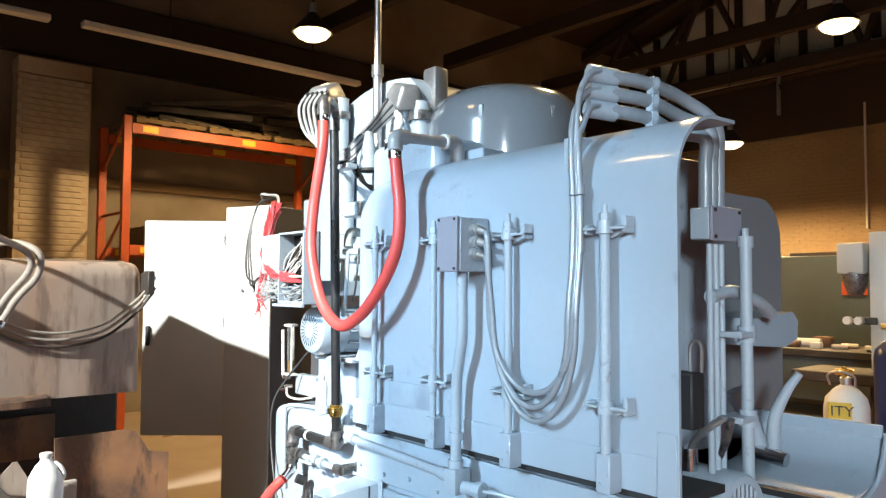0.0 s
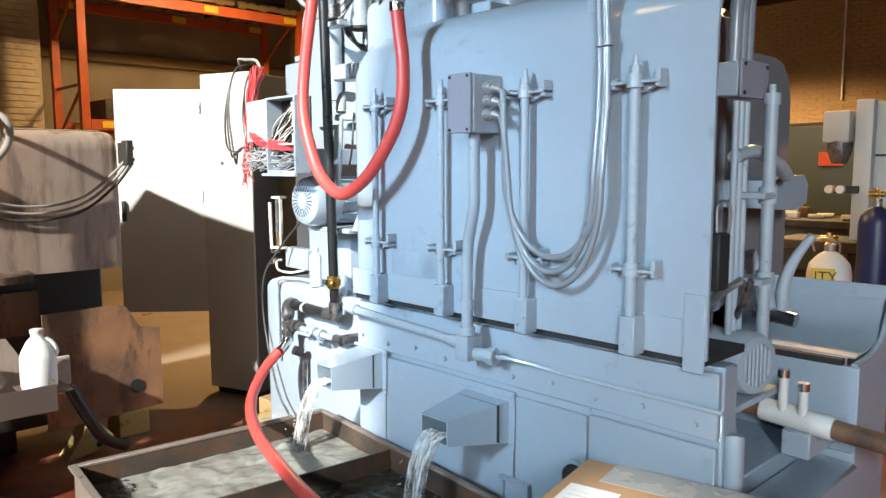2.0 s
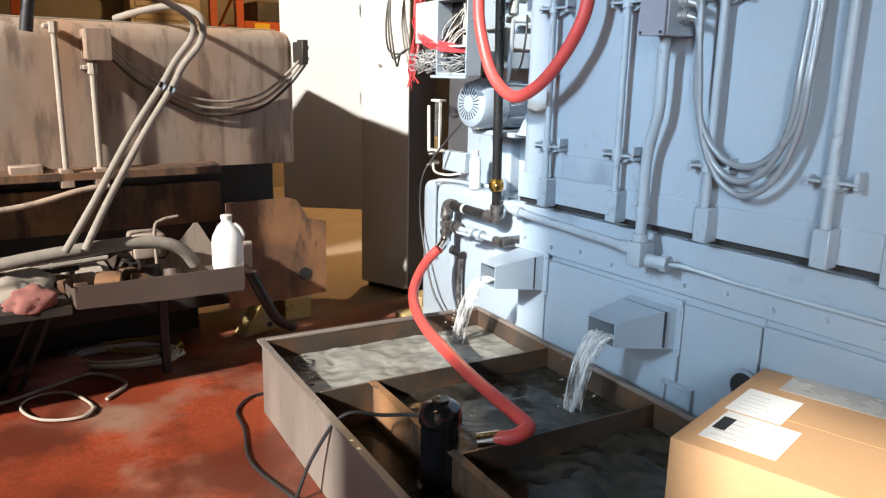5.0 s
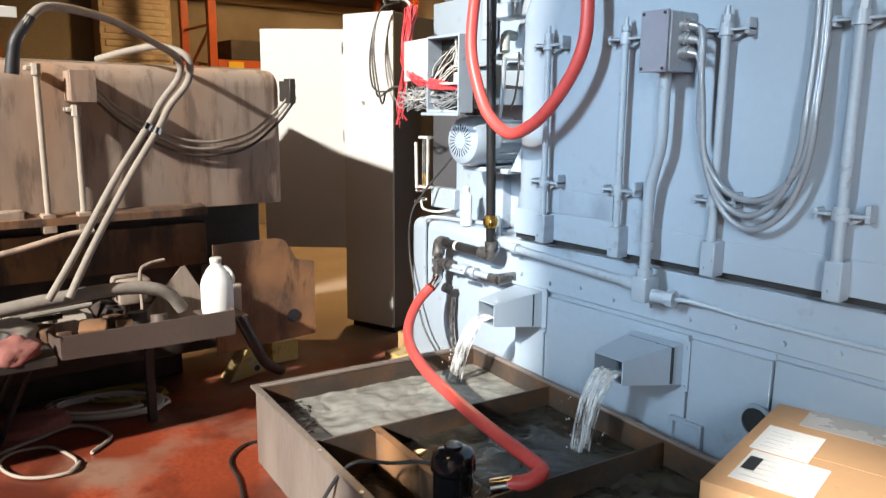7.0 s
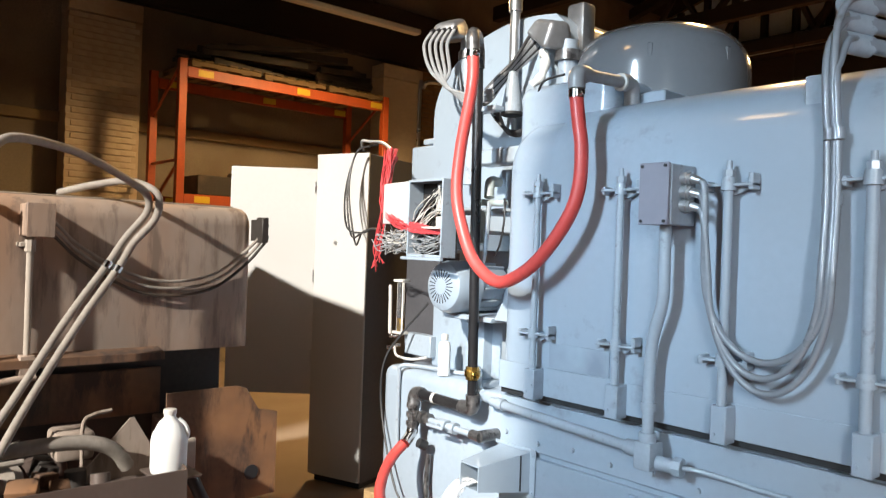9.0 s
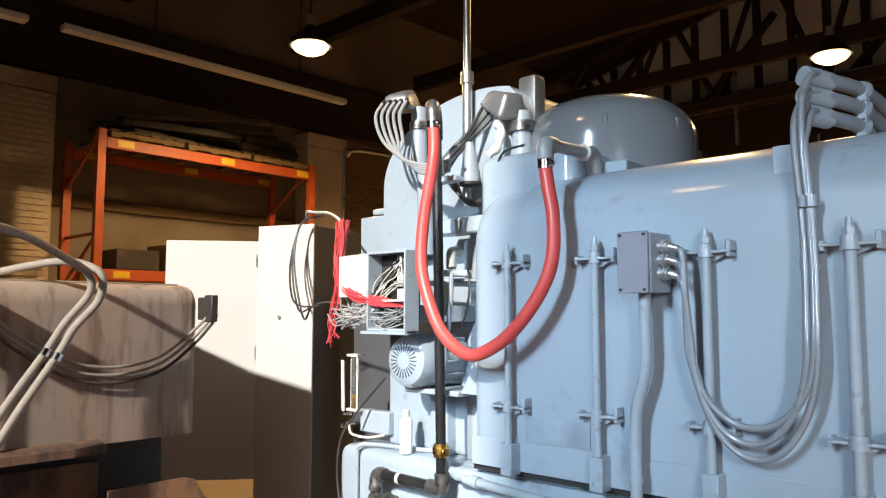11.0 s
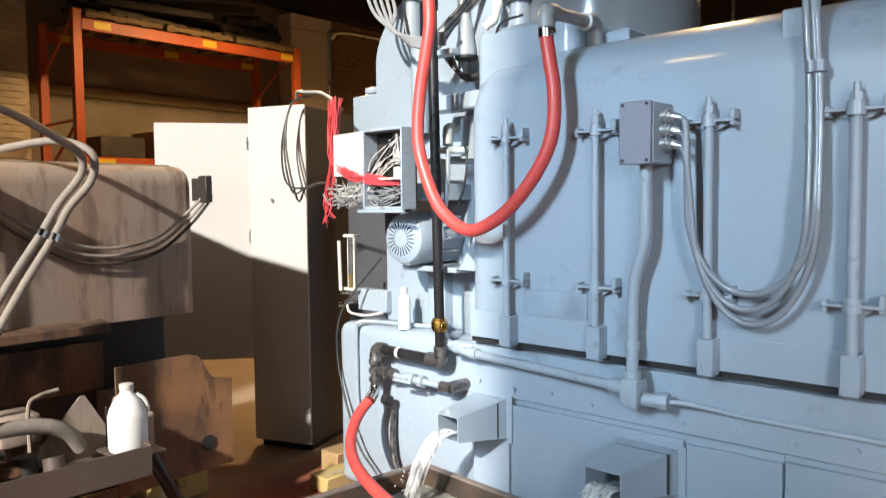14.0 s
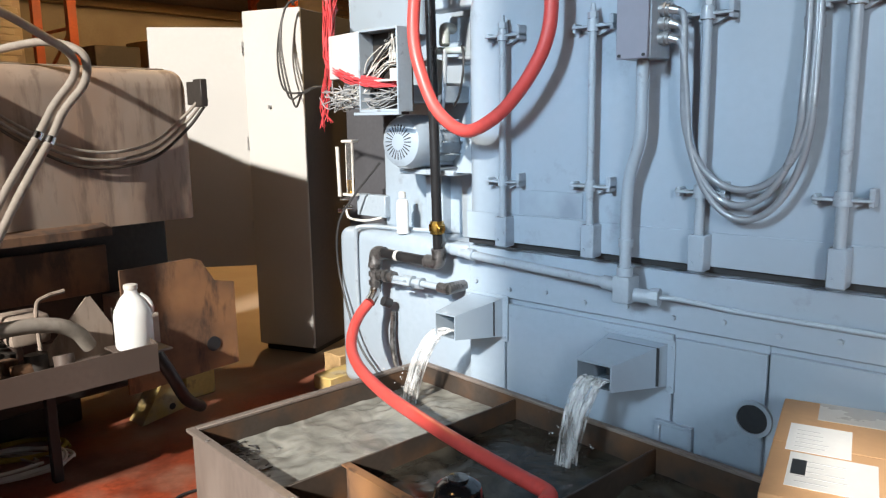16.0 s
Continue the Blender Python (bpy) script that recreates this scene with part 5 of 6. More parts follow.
for k in range(240):
    u, v = 0.05 + abs(random.gauss(0, 0.12)), 0.03 + abs(random.gauss(0, 0.07))
    if u < 0.6:
        box(chips, 0, random.uniform(0.01, 0.035), 0, 0.004, 0, 0.004, 0, 1, TM @ Matrix.Translation((u, v, 0.27)) @ Matrix.Rotation(random.uniform(0, 6.3), 4, "Z"))
tagged(part("grinding_sludge", chips, FITTING), "floating dark grinding sludge in the tank corner", "sludge", kind="stuff")

# spouts and their water
def spout(x0, x1, xb, z0, z1, zb0, zb1, name, landing, seed):
    t = thing(name, (x0, 1.9, z0), "blue-grey sheet steel spout on the machine base", "spout", "outlet spouts")
    y0, y1 = 1.80, 2.034
    s = B()
    A = [(x0, y0, z0), (x1, y0, z0), (x1, y0, z1), (x0, y0, z1)]
    C = [(x0 + 0.01, y1, zb0), (xb, y1, zb0), (xb, y1, zb1), (x0 + 0.01, y1, zb1)]
    w = 0.005
    A2 = [(x0 + w, y0, z0 + w), (x1 - w, y0, z0 + w), (x1 - w, y0, z1 - w), (x0 + w, y0, z1 - w)]
    C2 = [(x0 + 0.01 + w, y1, zb0 + w), (xb - w, y1, zb0 + w), (xb - w, y1, zb1 - w), (x0 + 0.01 + w, y1, zb1 - w)]
    loft(s, A, C), loft(s, A2, C2), loft(s, A2, A), loft(s, C2, C)
    bmesh.ops.remove_doubles(s, verts=s.verts, dist=1e-5)
    part("chute", s, PAINT, t)
    part("chute_void", box(B(), x0 + 0.02, xb - 0.012, y1 - 0.05, y1 - 0.045, zb0 + 0.01, zb1 - 0.01, 0), DARK, t)
    f = B()
    box(f, xb, xb + 0.03, y1 - 0.008, y1 - 0.001, zb0 - 0.02, zb1 + 0.015, 0.002)
    box(f, x0 - 0.02, xb, y1 - 0.008, y1 - 0.001, zb1, zb1 + 0.015, 0.002)
    for z in (zb0, zb1 - 0.01):
        bolt(f, (xb + 0.016, y1 - 0.008, z), (0, -1, 0), 0.007, 0.005)
    part("flange", f, PAINT, t)
    w = B()
    rnd = random.Random(seed)
    nu, nv = 26, 22
    for layer in range(2):
        grid = []
        for i in range(nv + 1):
            f = i / nv
            row = []
            for k in range(nu + 1):
                g = k / nu - 0.5
                xs = (x0 + x1) / 2 + g * (x1 - x0 - 0.03)
                tx = landing[0] + g * 0.06
                drop = (z0 + 0.03 - 0.25) * f * f
                x = xs + (tx - xs) * f
                y = 1.83 + (landing[1] - 1.83) * f - 0.015 * math.sin(math.pi * f)
                wob = 0.035 * f * noise.noise(Vector((g * 9, f * 3.0, seed * 7 + layer))) + 0.014 * noise.noise(Vector((g * 26, f * 5, seed * 3 + layer * 5)))
                row.append(w.verts.new((x + wob * 0.6, y - 0.5 * wob + (layer - 0.5) * (0.018 + 0.02 * f), z0 + 0.03 - drop + 0.3 * wob)))
            grid.append(row)
        for i in range(nv):
            for k in range(nu):
                if noise.noise(Vector((k * 0.42, i * 0.09, seed + layer * 9))) + 0.55 - 0.5 * i / nv > -0.05:
                    w.faces.new((grid[i][k], grid[i][k + 1], grid[i + 1][k + 1], grid[i + 1][k]))
    bmesh.ops.delete(w, geom=[v for v in w.verts if not v.link_faces], context="VERTS")
    bmesh.ops.solidify(w, geom=list(w.faces), thickness=0.004)
    for k in range(40):
        f = rnd.uniform(0.3, 1.0)
        q = Vector((landing[0] + rnd.gauss(0, 0.05), landing[1] + rnd.gauss(0, 0.04), 0.27 + (1 - f) * 0.25))
        bmesh.ops.create_icosphere(w, subdivisions=1, radius=rnd.uniform(0.002, 0.005), matrix=Matrix.Translation(q))
    tagged(part("falling_water", w, STREAM, None, "", 180), "clear white stream of water falling into the tank", "water", "falling water", "stuff")
spout(-2.90, -2.785, -2.712, 0.607, 0.712, 0.585, 0.755, "water_spout", (-3.08, 1.81), 1)
spout(-2.195, -2.05, -1.95, 0.553, 0.65, 0.535, 0.70, "water_spout", (-2.2, 1.75), 2)

# pump and its red hose
pu = thing("tank_pump", (-2.1, 1.02, 0.1), "gloss black upright pump motor in the tank", "pump")
pm = Matrix.Translation((-2.1, 1.03, 0))
part("motor", lathe(B(), [(0.07, 0.14), (0.078, 0.16), (0.078, 0.20), (0.066, 0.21), (0.066, 0.42), (0.074, 0.43), (0.074, 0.455), (0.066, 0.485), (0.045, 0.5), (0.0, 0.503)], pm, 32), GLOSS_BLACK, pu)
part("cap_ring", lathe(B(), [(0.03, 0.503), (0.03, 0.512), (0.0, 0.514)], pm, 24), GLOSS_BLACK, pu)
part("foot", box(B(), -2.19, -2.01, 0.94, 1.12, 0.09, 0.14, 0.006), GLOSS_BLACK, pu)
c = B()
tube(c, [(-2.05, 1.1, 0.2), (-2.05, 1.16, 0.28), (-2.05, 1.2, 0.34)], 0.022, 10)
part("outlet", c, FITTING, pu)
c = B()
cyl(c, (-2.07, 1.17, 0.33), (-2.02, 1.225, 0.348), 0.03, seg=12)
part("clamp", c, CHROME, pu)
part("pump_cable", tube(B(), [(-2.15, 1.0, 0.25), (-2.22, 1.05, 0.38), (-2.35, 0.95, 0.37), (-2.42, 0.83, 0.37), (-2.5, 0.75, 0.2), (-2.55, 0.7, 0.02)], 0.007, 8), CABLE_BLACK, pu)
h2 = thing("red_hose", (-2.7, 1.5, 0.4), "thick red rubber hose running across the open tank", "hose")
part("hose", tube(B(), [(-3.525, 1.985, 0.62), (-3.53, 1.93, 0.572), (-3.505, 1.865, 0.522), (-3.44, 1.79, 0.48), (-3.34, 1.712, 0.455), (-3.18, 1.622, 0.435), (-2.95, 1.53, 0.42), (-2.7, 1.46, 0.41), (-2.4, 1.39, 0.40), (-2.1, 1.345, 0.385), (-2.0, 1.33, 0.38), (-1.975, 1.30, 0.375), (-1.985, 1.25, 0.36), (-2.03, 1.21, 0.345)], 0.0265, 16), HOSE, h2)

# ---- cardboard box on the tank rim ----
cb = thing("cardboard_box", (-1.1, 1.55, 0.36), "brown cardboard box with white shipping labels", "box")
CM = Matrix.Translation((-1.49, 1.88, 0.364)) @ Matrix.Rotation(radians(13), 4, "Z")
part("carton", box(B(), 0, 0.85, -0.66, 0.02, 0, 0.28, 0.006, 2, CM), CARD, cb)
part("tape", box(B(), 0.10, 0.80, -0.13, 0.015, 0.2805, 0.2815, 0, 1, CM), CARD_TAPE, cb)
part("flap_edge", box(B(), 0.0, 0.85, -0.335, -0.325, 0.2803, 0.2812, 0, 1, CM), CARD, cb)
for u0, u1, v0, v1 in ((0.035, 0.19, -0.385, -0.19), (0.05, 0.25, -0.60, -0.395)):
    L = part("shipping_label", box(B(), u0, u1, v0, v1, 0.2820, 0.2828, 0, 1, CM), PAPER, cb, "white paper shipping label")
    rr = random.Random(int(u1 * 100))
    for k in range(5):
        w = rr.uniform(0.3, 0.8) * (u1 - u0)
        v = v0 + (v1 - v0) * (0.15 + 0.15 * k)
        part("print_line", box(B(), u0 + 0.02, u0 + 0.02 + w * 0.75, v, v + 0.004, 0.2829, 0.2833, 0, 1, CM), PRINT, L)
part("black_mark", box(B(), 0.058, 0.092, -0.53, -0.44, 0.2830, 0.2836, 0, 1, CM), PRINT_BLACK, cb)

# ---- electrical cabinets ----
def slab(p, q, th, z0, z1, bevel=0.004):
    """An upright board from p to q (x, y), th deep towards its back."""
    p, q = Vector(p), Vector(q)
    d = q - p
    return box(B(), 0, d.length, 0, th, z0, z1, bevel, 1, Matrix.Translation((p.x, p.y, 0)) @ Matrix.Rotation(math.atan2(d.y, d.x), 4, "Z"))
cab = thing("electrical_cabinet", (-4.8, 2.7, 0), "tall light grey electrical cabinet with its door swung open", "cabinet")
A0, A1, A2 = (-5.402, 1.883), (-5.025, 2.338), (-4.625, 2.485)
door = part("open_door", slab(A0, A1, 0.03, 0.58, 2.12), CABWHITE, cab)
part("door_handle", box(B(), 0.03, 0.055, -0.03, -0.002, 1.22, 1.36, 0.004, 1, Matrix.Translation((*A0, 0)) @ Matrix.Rotation(math.atan2(A1[1] - A0[1], A1[0] - A0[0]), 4, "Z")), DARK, door, "black swing handle")
for z in (0.8, 1.35, 1.95):
    part("hinge", cyl(B(), (A1[0] + 0.002, A1[1] - 0.012, z), (A1[0] + 0.002, A1[1] - 0.012, z + 0.08), 0.009, seg=8), STEEL, cab)
yaw = math.atan2(A2[1] - A1[1], A2[0] - A1[0])
KM = Matrix.Translation((A1[0] + 0.01, A1[1], 0)) @ Matrix.Rotation(yaw, 4, "Z")
W = (Vector(A2) - Vector(A1)).length
part("front_panel", box(B(), 0.0, W, -0.02, 0.0, 0.05, 2.215, 0.004, 1, KM), CABWHITE, cab)
part("body", box(B(), 0.01, W - 0.002, 0.002, 0.62, 0.04, 2.21, 0.004, 1, KM), CABDARK, cab, "charcoal cabinet side")
part("plinth", box(B(), 0.03, W - 0.02, 0.02, 0.6, 0.0, 0.039, 0.003, 1, KM), DARK, cab)
part("lock", cyl(B(), KM @ Vector((W * 0.42, -0.02, 1.62)), KM @ Vector((W * 0.42, -0.032, 1.62)), 0.012, seg=12), STEEL, cab)
cab2 = thing("electrical_cabinet", (-4.2, 3.1, 0), "dark charcoal electrical cabinet behind the machine column", "cabinet")
part("body", box(B(), -4.58, -3.66, 2.80, 3.3, 0.05, 1.9, 0.006), CABDARK, cab2)
part("plinth", box(B(), -4.55, -3.69, 2.83, 3.27, 0.0, 0.049, 0.002), DARK, cab2)
for x0, x1 in ((-4.575, -4.125), (-4.115, -3.665)):
    dr = part("door", box(B(), x0, x1, 2.78, 2.799, 0.08, 1.88, 0.004), CABDARK, cab2)
    part("handle", box(B(), x1 - 0.06, x1 - 0.04, 2.765, 2.78, 0.95, 1.09, 0.003), DARK, dr)
for k, (x, y) in enumerate(((-4.2, 2.30), (-4.05, 2.1))):
    tagged(part("timber_block", box(B(), x - 0.08, x + 0.07, y - 0.02, y + 0.22, 0, 0.14 if k == 0 else 0.085, 0.006), PALE_YELLOW if k else WOOD), "yellow painted timber block beside the machine base", "block", "timber blocks")

# ---- the old rusty grinding machine ----
OX = -4.2
om = thing("old_grinding_machine", (-4.7, 0.5, 0), "old brown grinder with a dusty hood and rust stains", "grinding machine")
hp = [(OX, 1.06), (OX, 1.68)] + [(OX - 0.1 + 0.1 * math.cos(radians(a)), 1.68 + 0.1 * math.sin(radians(a))) for a in (15, 30, 45, 60, 75, 90)] + [(-5.1, 1.80), (-5.1, 1.06)]
t = B()
prism(t, hp, "y", -2.2, 1.46)
bmesh.ops.bevel(t, geom=[e for e in t.edges if all(abs(v.co.y - 1.46) < 1e-4 for v in e.verts) and max(v.co.z for v in e.verts) > 1.5], offset=0.05, segments=4, affect="EDGES", profile=0.5)
ohood = part("hood", t, OLD, om)
part("hood_top_dust", box(B(), -5.0, OX - 0.11, -2.1, 1.40, 1.781, 1.788, 0.002), OLD_TOP, om)
# raised strip added where the clamp rod's shadow lies on the hood
part("hood_shadow_strip", box(B(), OX - 0.002, OX + 0.012, 0.43, 0.47, 1.2, 1.72, 0.002), OLD, ohood)
part("drip_lip", prism(B(), [(OX - 0.05, 1.06), (OX + 0.1, 1.035), (OX + 0.1, 1.07), (OX, 1.085)], "y", -2.2, 0.985), RUST, om)
# frame and foot are near-black: shade beneath the hood is put into the colour
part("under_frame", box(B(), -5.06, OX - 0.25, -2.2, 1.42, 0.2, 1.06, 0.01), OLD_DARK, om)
part("skirt_plate", box(B(), OX - 0.22, OX - 0.20, -1.5, 1.08, 0.72, 0.95, 0.004), RUST, om)
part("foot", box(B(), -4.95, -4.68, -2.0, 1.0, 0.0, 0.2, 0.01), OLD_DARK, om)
br = part("side_bracket", box(B(), -4.12, -4.05, 1.44, 1.475, 1.60, 1.73, 0.004), OLD_DARK, ohood)
c = B()
for z in (1.63, 1.69):
    cyl(c, (-4.085, 1.476, z), (-4.085, 1.49, z), 0.012, seg=8)
part("bracket_bolts", c, STEEL, br)
part("bracket_arm", box(B(), -4.2, -4.1, 1.45, 1.47, 1.61, 1.72, 0.003), OLD_DARK, ohood)
for y, zt in ((0.255, 1.75), (0.405, 1.57)):
    r = part("clamp_rod", cyl(B(), (OX + 0.075, y, 1.08), (OX + 0.075, y, zt), 0.014, seg=12), OLD_TOP, om)
    c = B()
    cyl(c, (OX + 0.075, y, zt - 0.04), (OX + 0.075, y, zt + 0.01), 0.022, seg=8), box(c, OX, OX + 0.08, y - 0.04, y + 0.02, zt - 0.02, zt, 0.003)
    part("clamp", c, OLD_TOP, r)
    part("foot_block", box(B(), OX + 0.03, OX + 0.1, y - 0.03, y + 0.03, 1.0, 1.09, 0.004), OLD, r)
ojb = part("terminal_box", box(B(), OX, OX + 0.15, 0.375, 0.48, 1.595, 1.735, 0.006), OLD, om)
part("cover", box(B(), OX + 0.151, OX + 0.158, 0.372, 0.483, 1.592, 1.738, 0.003), OLD, ojb)
part("elbow_block", box(B(), OX + 0.0, OX + 0.08, 0.02, 0.16, 1.05, 1.11, 0.006), OLD, om)
# chute on the old machine
ch = part("chute_plate", prism(B(), [(1.02, 0.26), (1.02, 0.86), (1.38, 0.865), (1.43, 0.85), (1.50, 0.735), (1.61, 0.71), (1.61, 0.28)], "x", OX + 0.04, OX + 0.055, 0.003), RUST, om)
part("chute_box", box(B(), -4.7, OX + 0.04, 1.06, 1.34, 0.34, 0.70, 0.006), OLD, om)
part("chute_hole", cyl(B(), (OX + 0.056, 1.47, 0.41), (OX + 0.06, 1.47, 0.41), 0.038, seg=20), DARK, ch)
# cables over the old hood
for k, dx in enumerate((0.0, 0.035)):
    tagged(part("thick_cable", tube(B(), [(-3.55, 0.1, 1.80), (-3.56, 0.16, 1.9), (-3.62, 0.25, 1.95), (-3.8, 0.5, 1.935), (-3.95, 0.74, 1.855), (-4.0 + dx, 0.84 + 0.01 * k, 1.80), (-4.02 + dx, 0.85 + 0.02 * k, 1.72), (-4.05 + dx, 0.77 + 0.02 * k, 1.6), (-4.03, 0.69, 1.48), (-3.98, 0.52, 1.25), (-3.9, 0.32, 0.95), (-3.85, 0.18, 0.75)] if k == 0 else
        [(-4.5, 0.6, 1.81), (-4.3, 0.68, 1.84), (-4.1, 0.79, 1.86), (-3.99, 0.88, 1.81), (-4.0, 0.885, 1.7), (-4.03, 0.80, 1.58), (-4.02, 0.735, 1.47), (-3.97, 0.57, 1.24), (-3.9, 0.38, 0.95), (-3.84, 0.26, 0.75)], 0.017, 10), DUSTY_CABLE), "thick dusty grey cable slung over the old hood", "cable", "slung cables")
plug = thing("cable_plug", (-3.55, 0.1, 1.75), "black cable plug with a white tag on a slung cable", "plug")
part("boot", tube(B(), [(-3.56, 0.16, 1.90), (-3.55, 0.105, 1.82), (-3.555, 0.09, 1.76), (-3.56, 0.08, 1.69)], lambda u: 0.019 + 0.006 * u, 12), CABLE_BLACK, plug)
part("tag", box(B(), -3.60, -3.592, 0.05, 0.12, 1.895, 1.935, 0.002), PAPER, plug, "white paper tag")
for p, q in (((-4.028, 0.682, 1.468), (-4.032, 0.697, 1.494)), ((-4.012, 0.722, 1.448), (-4.018, 0.737, 1.474))):
    tagged(part("cable_band", cyl(B(), p, q, 0.022, seg=14), CHROME), "bright steel band round a dusty slung cable", "band", "bands on the slung cables")
for k in range(3):
    z = 1.38 - 0.035 * k
    tagged(part("sagging_cable", tube(B(), [(OX + 0.1, 0.49, 1.66 - 0.03 * k), (OX + 0.05, 0.62, 1.55 - 0.03 * k), (OX + 0.03, 0.85, z + 0.05), (OX + 0.03, 1.05, z + 0.02), (OX + 0.03, 1.25, z + 0.06), (OX + 0.06, 1.4, z + 0.18), (-4.08, 1.47, 1.66 - 0.03 * k)], 0.0075, 8), DUSTY_CABLE if k < 2 else OLD_DARK), "thin dusty cable sagging across the old hood", "cable", "sagging cables")
tagged(part("fat_hose", tube(B(), [(-3.95, -0.6, 0.66), (-3.93, -0.2, 0.69), (-3.92, 0.15, 0.73), (-3.92, 0.45, 0.745), (-3.92, 0.62, 0.73), (-3.93, 0.72, 0.68), (-3.95, 0.78, 0.6)], 0.031, 14), DUSTY_CABLE), "fat dusty hose lying across the tray", "hose")
tagged(part("old_conduit", tube(B(), [(-4.1, -0.5, 0.9), (-4.05, 0.0, 0.93), (-4.02, 0.3, 1.0), (-4.02, 0.42, 1.01)], 0.014, 10), OLD), "dusty conduit under the old hood", "conduit")

# tray with jug
tray = thing("steel_tray", (-3.8, 0.5, 0.5), "brown sheet steel tray holding oily scrap", "tray")
part("front_side", prism(B(), [(0.18, 0.535), (0.19, 0.635), (0.93, 0.635), (0.93, 0.515), (0.55, 0.52)], "x", -3.655, -3.648), TRAYM, tray)
part("left_side", prism(B(), [(-3.65, 0.535), (-3.65, 0.63), (-3.78, 0.60), (-3.95, 0.58), (-3.95, 0.54)], "y", 0.178, 0.185), TRAYM, tray)
part("right_side", prism(B(), [(-3.655, 0.515), (-3.655, 0.635), (-4.05, 0.72), (-4.05, 0.5)], "y", 0.925, 0.932), TRAYM, tray)
part("bottom", box(B(), -4.1, -3.655, 0.185, 0.925, 0.53, 0.54, 0.002), TRAYM, tray)
part("upright_plate", prism(B(), [(0.62, 0.54), (0.62, 0.6), (0.80, 0.80), (0.82, 0.80), (0.9, 0.66), (0.9, 0.54)], "x", -4.0, -3.993), OLD, tray)
# legs near-black: the shade under the tray is put into their colour
part("leg", box(B(), -4.09, -4.05, 0.62, 0.66, 0.0, 0.53, 0.003), DARK, tray)
part("leg", cyl(B(), (-4.2, -0.12, 0.0), (-4.0, 0.09, 0.535), 0.014, seg=8), DARK, tray)
part("leg", cyl(B(), (-4.2, -0.03, 0.0), (-4.0, 0.16, 0.535), 0.014, seg=8), DARK, tray)
part("jug_shelf", box(B(), -3.88, -3.66, 0.81, 1.0, 0.59, 0.6, 0.002), TRAYM, tray)
jug = thing("plastic_jug", (-3.77, 0.893, 0.6), "white translucent gallon jug with handle on the tray", "jug")
jm = Matrix.Translation((-3.77, 0.893, 0.6))
g = lathe(B(), [(0.06, 0.0), (0.072, 0.006), (0.075, 0.02), (0.075, 0.14), (0.07, 0.165), (0.045, 0.215), (0.026, 0.235), (0.024, 0.25)], jm, 28)
for v in g.verts:
    p = v.co - Vector((-3.77, 0.893, 0))
    r = max(abs(p.x), abs(p.y), 1e-4)
    k = math.hypot(p.x, p.y) / r
    v.co.x, v.co.y = -3.77 + p.x * (1 + 0.10 * (k - 1)), 0.893 + p.y * (1 + 0.10 * (k - 1))
part("body", g, JUGM, jug)
part("cap", lathe(B(), [(0.027, 0.25), (0.028, 0.252), (0.028, 0.27), (0.024, 0.272)], jm, 20), WIRE_WHITE, jug)
part("handle", tube(B(), [(-3.745, 0.955, 0.74), (-3.742, 0.962, 0.765), (-3.748, 0.95, 0.80), (-3.76, 0.925, 0.825)], 0.012, 8), JUGM, jug)
fr = thing("picture_frame_plate", (-3.66, 1.02, 0.6), "small pale steel plate leaning beside the jug", "plate")
part("plate", box(B(), -3.9, -3.88, 0.985, 1.06, 0.56, 0.70, 0.003), OLD_TOP, fr)
random.seed(21)
for k in range(40):
    y, x, z = random.uniform(-0.5, 0.78), random.uniform(-4.3, -3.88), 0.54
    s = random.uniform(0.02, 0.06)
    m = Matrix.Translation((x, y, z + s * 0.5)) @ Matrix.Rotation(random.uniform(0, 3), 4, "Z") @ Matrix.Rotation(random.uniform(-0.5, 0.5), 4, "X")
    bm = box(B(), -s, s, -s * 0.7, s * 0.7, -s * 0.5, s * 0.6, 0.008, 2, m) if k % 2 else cyl(B(), m @ Vector((0, 0, -s * 0.6)), m @ Vector((0, 0, s * 0.8)), s * 0.8, seg=14)
    tagged(part("scrap_part", bm, (OLD_DARK, RUST, TRAYM, OLD)[k % 4]), "dusty machine part lying in the scrap heap", "scrap part", "scrap in the tray")
# shelf widened and kept near-black to darken the area beneath the hood
tagged(part("scrap_shelf", box(B(), -4.35, -3.69, -1.7, 0.17, 0.5, 0.54, 0.004), OLD_DARK), "dark oily shelf below the old hood, widened to shade the floor", "shelf")
tagged(part("round_flange", lathe(B(), [(0.09, 0.0), (0.1, 0.01), (0.1, 0.04), (0.06, 0.05), (0.06, 0.08), (0.0, 0.08)], Matrix.Translation((-4.1, 0.3, 0.56)) @ Matrix.Rotation(radians(60), 4, "Y"), 28), OLD_TOP), "dusty round flange in the scrap heap", "flange")

tagged(part("gear_housing", box(B(), -4.25, -4.07, 0.52, 0.68, 0.62, 0.745, 0.02, 2), OLD), "dusty small gear housing under the old hood", "housing")
tagged(part("old_valve", tube(B(), [(-4.05, 0.62, 0.60), (-4.05, 0.62, 0.78), (-4.05, 0.66, 0.82), (-4.06, 0.74, 0.83)], 0.009, 8), OLD), "bent dusty tube standing in the scrap", "pipe")
for k in range(4):
    tagged(part("scrap_rod", cyl(B(), (-4.0 - 0.05 * k, -0.4 + 0.12 * k, 0.62), (-3.98 - 0.06 * k, 0.25 + 0.14 * k, 0.64 + 0.02 * k), 0.013, seg=8), DUSTY_CABLE if k % 2 else OLD_DARK), "dusty steel rod lying in the scrap", "rod", "rods in the scrap")
